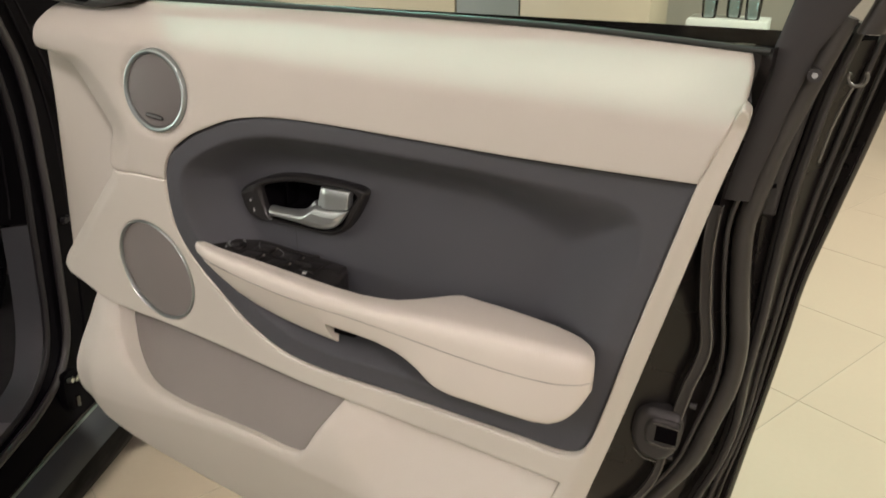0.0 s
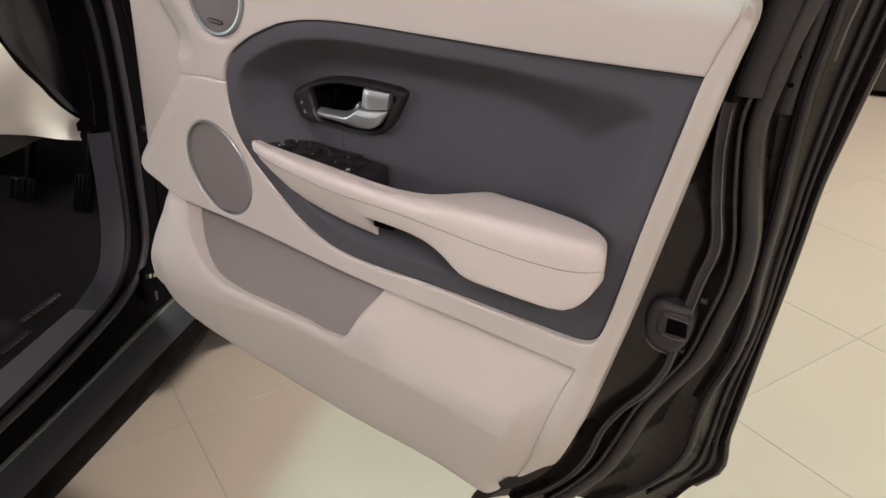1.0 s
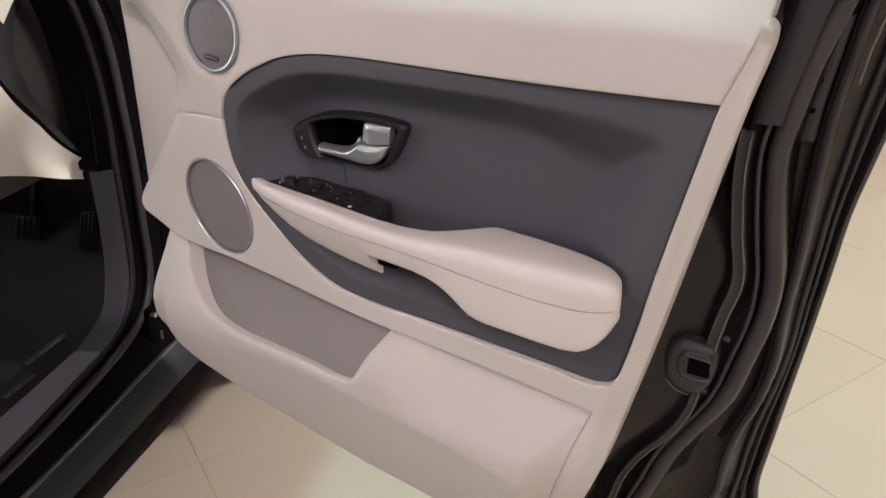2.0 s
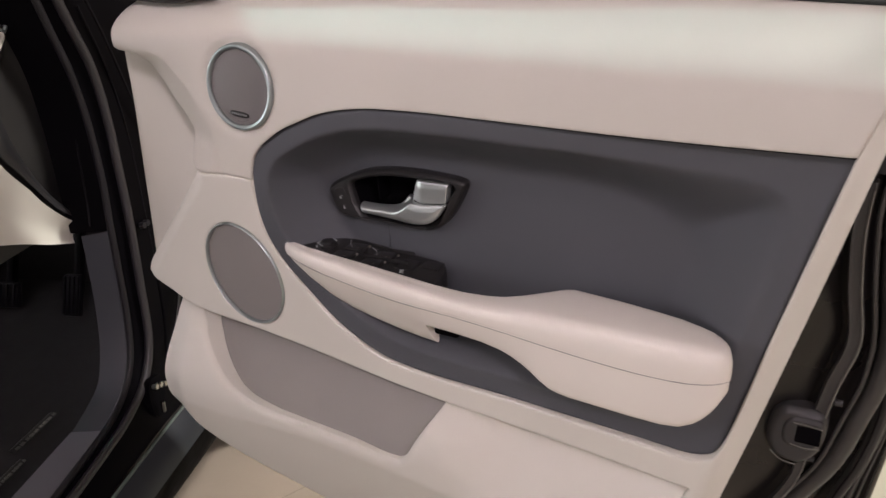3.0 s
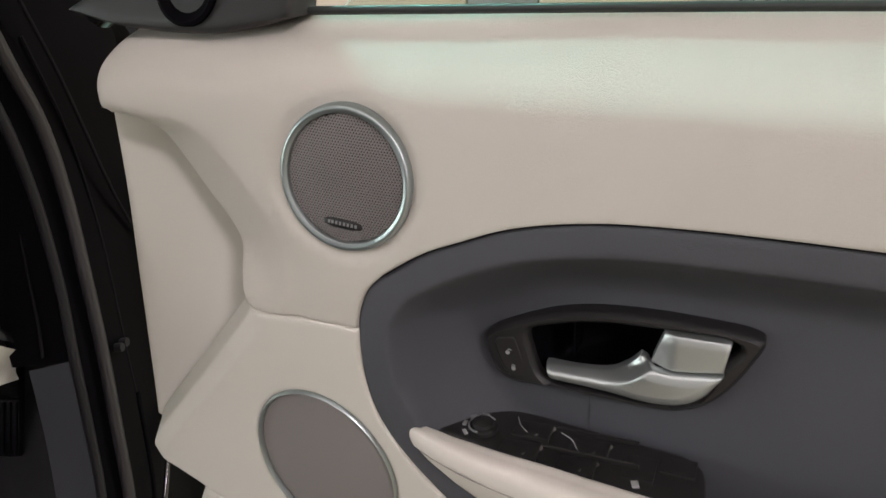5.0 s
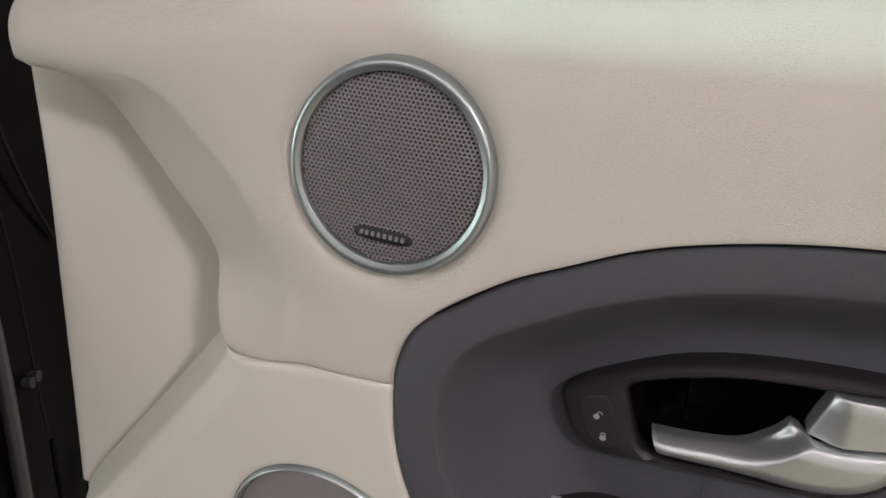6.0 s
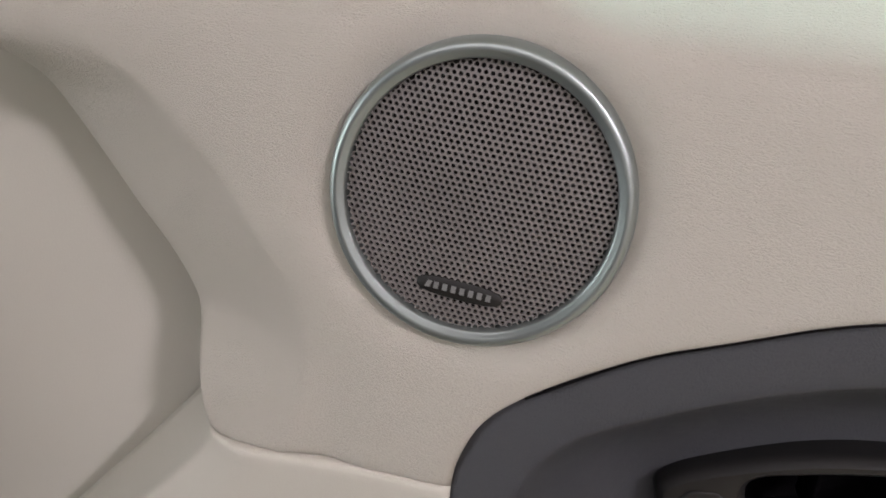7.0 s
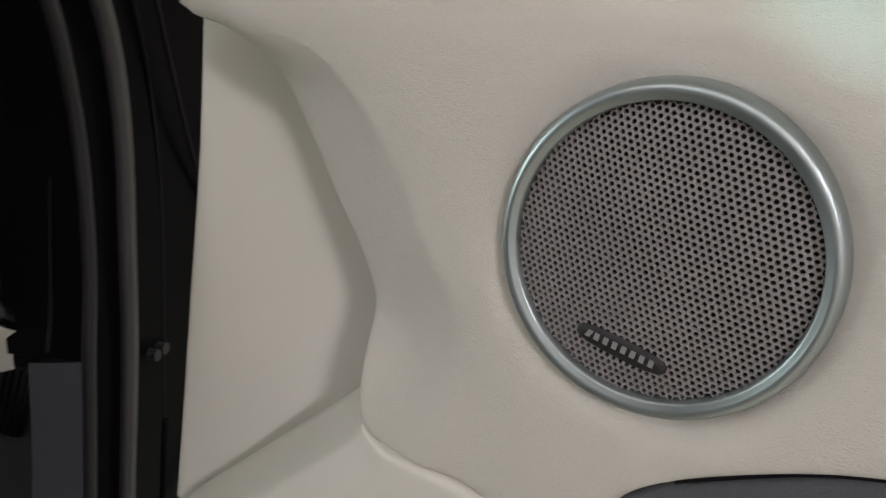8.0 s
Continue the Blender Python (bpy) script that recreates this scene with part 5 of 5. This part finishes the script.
loft("bonnet", [[shaped(s, o, z) for o in np.linspace(-0.02, -1.7, 14)] for s, z in ((-0.50, 1.20), (-0.58, 1.14), (-0.9, 1.10), (-1.4, 1.05), (-1.75, 0.97), (-1.95, 0.84), (-2.04, 0.66), (-2.06, 0.46), (-2.0, 0.28))], PAINT, car, "black painted bonnet", caps=False, closed=False)
loft("dashboard_top", [[in_car(s, o, z + 0.02 * math.sin(math.pi * (o + 0.14) / -1.4)) for o in np.linspace(-0.14, -1.56, 12)] for s, z in ((-0.52, 1.16), (-0.40, 1.20), (-0.12, 1.235), (-0.02, 1.215), (0.02, 1.16), (0.01, 1.06), (-0.05, 0.98))], PANEL_DARK, car, "dark padded dashboard", caps=False, closed=False)
loft("rear_body", [[shaped(2.6 + b, o, z, 0.0) for o in np.linspace(-0.02, -1.75, 10)] for z, b in ((0.25, -0.06), (0.5, 0.03), (0.8, 0.06), (1.05, 0.02), (1.4, -0.05), (1.66, -0.12))], PAINT, car, "black painted tail", caps=False, closed=False)
loft("rear_side", [[shaped(s, o, z, 0.0) for s in np.linspace(0.98, 2.6, 10)] for z, o in ((0.25, -0.04), (0.6, 0.0), (1.0, -0.02), (1.3, -0.05), (1.58, -0.05))], PAINT, car, "black painted rear side", caps=False, closed=False)
# cabin floor kept near black in place of the cabin's shade
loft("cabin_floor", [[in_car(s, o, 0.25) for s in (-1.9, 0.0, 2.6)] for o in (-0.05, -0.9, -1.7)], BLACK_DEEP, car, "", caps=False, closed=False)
for s0 in (-0.78, 1.95):
    for o0 in (-0.13, -1.63):
        c = Vector(in_car(s0, o0, 0.345))
        prof = [(0.20, -0.105), (0.30, -0.112), (0.335, -0.09), (0.345, -0.04), (0.345, 0.04), (0.335, 0.09), (0.30, 0.112), (0.20, 0.105)]
        rows = [[tuple(c + OUT * w + (REAR * math.cos(a) + Vector((0, 0, 1)) * math.sin(a)) * rr) for rr, w in prof] for a in np.linspace(0, 2 * math.pi, 41)]
        wheel = loft("wheel", rows, RUBBER, car, "black tyre on the tiled floor", caps=False, closed=False)
        prof = [(0.0, 0.07), (0.06, 0.075), (0.10, 0.05), (0.21, 0.085), (0.215, 0.0)]
        rows = [[tuple(c + OUT * w + (REAR * math.cos(a) + Vector((0, 0, 1)) * math.sin(a)) * rr) for rr, w in prof] for a in np.linspace(0, 2 * math.pi, 41)]
        loft("rim", rows, RING, wheel, "silver rim", caps=False, closed=False)
# lower hinge with its bolts
def hinge_leaf(o0, o1, pts):
    """A pressed hinge arm: a plate between two offsets from the body side."""
    ring_pts = rounded([(a, b) for a, b in pts], 2)
    return [[in_car(a, o, b) for a, b in ring_pts] for o in (o0, o0 + 0.3 * (o1 - o0), o1)]


hinge = loft("door_hinge", hinge_leaf(-0.034, -0.012, [(-0.050, 0.545), (-0.090, 0.535), (-0.092, 0.500), (-0.064, 0.450), (-0.036, 0.462), (-0.036, 0.520)]), BLACK_DEEP, car, "black painted door hinge")
for s0, z0 in ((-0.046, 0.531), (-0.060, 0.526), (-0.075, 0.519)):
    tube("hinge_bolt", [in_car(s0, -0.006, z0), in_car(s0, 0.004, z0 + 0.001)], 0.0052, STEEL, hinge, "bright steel hinge bolt", across=(0, 0, 1))
tube("hinge_pin", [in_car(-0.050, 0.002, 0.470), in_car(-0.052, 0.002, 0.492)], 0.0048, PAINT, hinge, "black hinge pin", across=tuple(OUT))
car_tube("check_strap", [(-0.140, 0.77), (-0.136, 0.735), (-0.124, 0.635), (-0.102, 0.562)], 0.0, 0.0034, BLACK_DEEP, "black edge of the door check arm")
car_tube("hinge_arm", [(-0.205, 0.70), (-0.186, 0.652), (-0.127, 0.568)], 0.0, 0.0040, PAINT, "glossy black hinge arm")
for ds in (-0.010, 0.004):
    tube("pillar_bolt", [in_car(-0.157 + ds, -0.024, 0.833), in_car(-0.157 + ds, -0.014, 0.834)], 0.0062, SEAL_DULL, car, "dark hinge bolt", across=(0, 0, 1))
# ---- beyond the window ----
for x0, x1, mat, label in ((-3.95, -2.32, BEIGE, "beige laminate counter unit"), (-2.31, -1.85, GREY_PANEL, "grey laminate counter unit"), (-1.84, -0.98, BEIGE, "beige laminate counter unit")):
    unit = thing("counter_unit", ((x0 + x1) / 2, 5.3, 0), label, "counter", "reception counter")
    block("cabinet_body", (x0, 5.0, 0.05), (x1, 5.6, 1.0), mat, unit, "", 0.01)
    block("plinth", (x0 + 0.02, 5.05, 0.0), (x1 - 0.02, 5.55, 0.05), BLACK_SATIN, unit, "dark plinth", 0.004)
    block("counter_top", (x0 - 0.003, 4.97, 1.0), (x1 + 0.003, 5.63, 1.04), mat, unit, "", 0.006)
stand = thing("side_table", (-0.35, 5.35, 0), "dark side cabinet holding a white tray", "cabinet")
block("cabinet_body", (-0.85, 5.1, 0.04), (0.02, 5.6, 0.66), BLACK_SATIN, stand, "", 0.008)
block("plinth", (-0.82, 5.14, 0.0), (-0.01, 5.56, 0.04), BLACK_DEEP, stand, "", 0.004)
block("tabletop", (-0.87, 5.08, 0.66), (0.04, 5.62, 0.69), FRAME_GREY, stand, "grey cabinet top", 0.005)
tray = tagged(block("tray", (-0.78, 5.15, 0.691), (-0.30, 5.45, 0.80), WHITE_CARD, None, bevel=0.008), "white card tray on the side cabinet", "tray")
for x, y in ((-0.66, 5.25), (-0.52, 5.32), (-0.40, 5.24)):
    cup = [[(x + rr * math.cos(w), y + rr * math.sin(w), z) for w in np.linspace(0, 2 * math.pi, 24, endpoint=False)] for rr, z in ((0.040, 0.801), (0.044, 0.81), (0.055, 1.00), (0.053, 1.00), (0.042, 0.815))]
    tagged(loft("plastic_cup", cup, CLEAR, None), "clear plastic beaker standing on the tray", "beaker", "beakers on the tray")

# ---- floor ----
ground = tagged(block("floor", (ROOM["x0"], ROOM["y0"], -0.1), (ROOM["x1"], ROOM["y1"], -0.0012), GROUT, None, bevel=0), "polished beige floor tiles with grey joints", "floor", kind="structure")
U, V = Vector((0.44, 0.898, 0)).normalized(), Vector((0.898, -0.44, 0)).normalized()
TU, TV, CORNER = 0.617, 0.737, Vector((0.142, 2.278, 0))


def tile_mesh():
    bm = bmesh.new()
    bmesh.ops.create_cube(bm, size=1)
    for v in bm.verts:
        v.co = U * (v.co.x * (TU - 0.003)) + V * (v.co.y * (TV - 0.003)) + Vector((0, 0, v.co.z * 0.01 - 0.005))
    bmesh.ops.delete(bm, geom=[f for f in bm.faces if f.calc_center_median().z < -0.009], context="FACES")
    bmesh.ops.bevel(bm, geom=[e for e in bm.edges if all(v.co.z > -0.001 for v in e.verts)], offset=0.0006, segments=1, affect="EDGES")
    bmesh.ops.recalc_face_normals(bm, faces=bm.faces)
    me = bpy.data.meshes.new("tile")
    bm.to_mesh(me)
    bm.free()
    me.materials.append(TILE)
    return me


tile = tile_mesh()
rest_v, rest_f = [], []
for i in range(-26, 24):
    for j in range(-20, 20):
        c = CORNER + U * ((i + 0.5) * TU) + V * ((j + 0.5) * TV)
        if not (ROOM["x0"] + 0.5 < c.x < ROOM["x1"] - 0.5 and ROOM["y0"] + 0.5 < c.y < ROOM["y1"] - 0.5):
            continue
        if abs(c.x) < 3.2 and -1.5 < c.y < 6.2:
            ob = new("tile", tile)
            ob.location = c
            ob.parent = ground
        else:
            n0 = len(rest_v)
            for a, b in ((-1, -1), (1, -1), (1, 1), (-1, 1)):
                rest_v.append(c + U * (a * (TU - 0.003) / 2) + V * (b * (TV - 0.003) / 2))
            rest_f.append((n0, n0 + 1, n0 + 2, n0 + 3))
tagged(part("far_tiles", rest_v, rest_f, TILE, ground, smooth=False), kind="stuff")
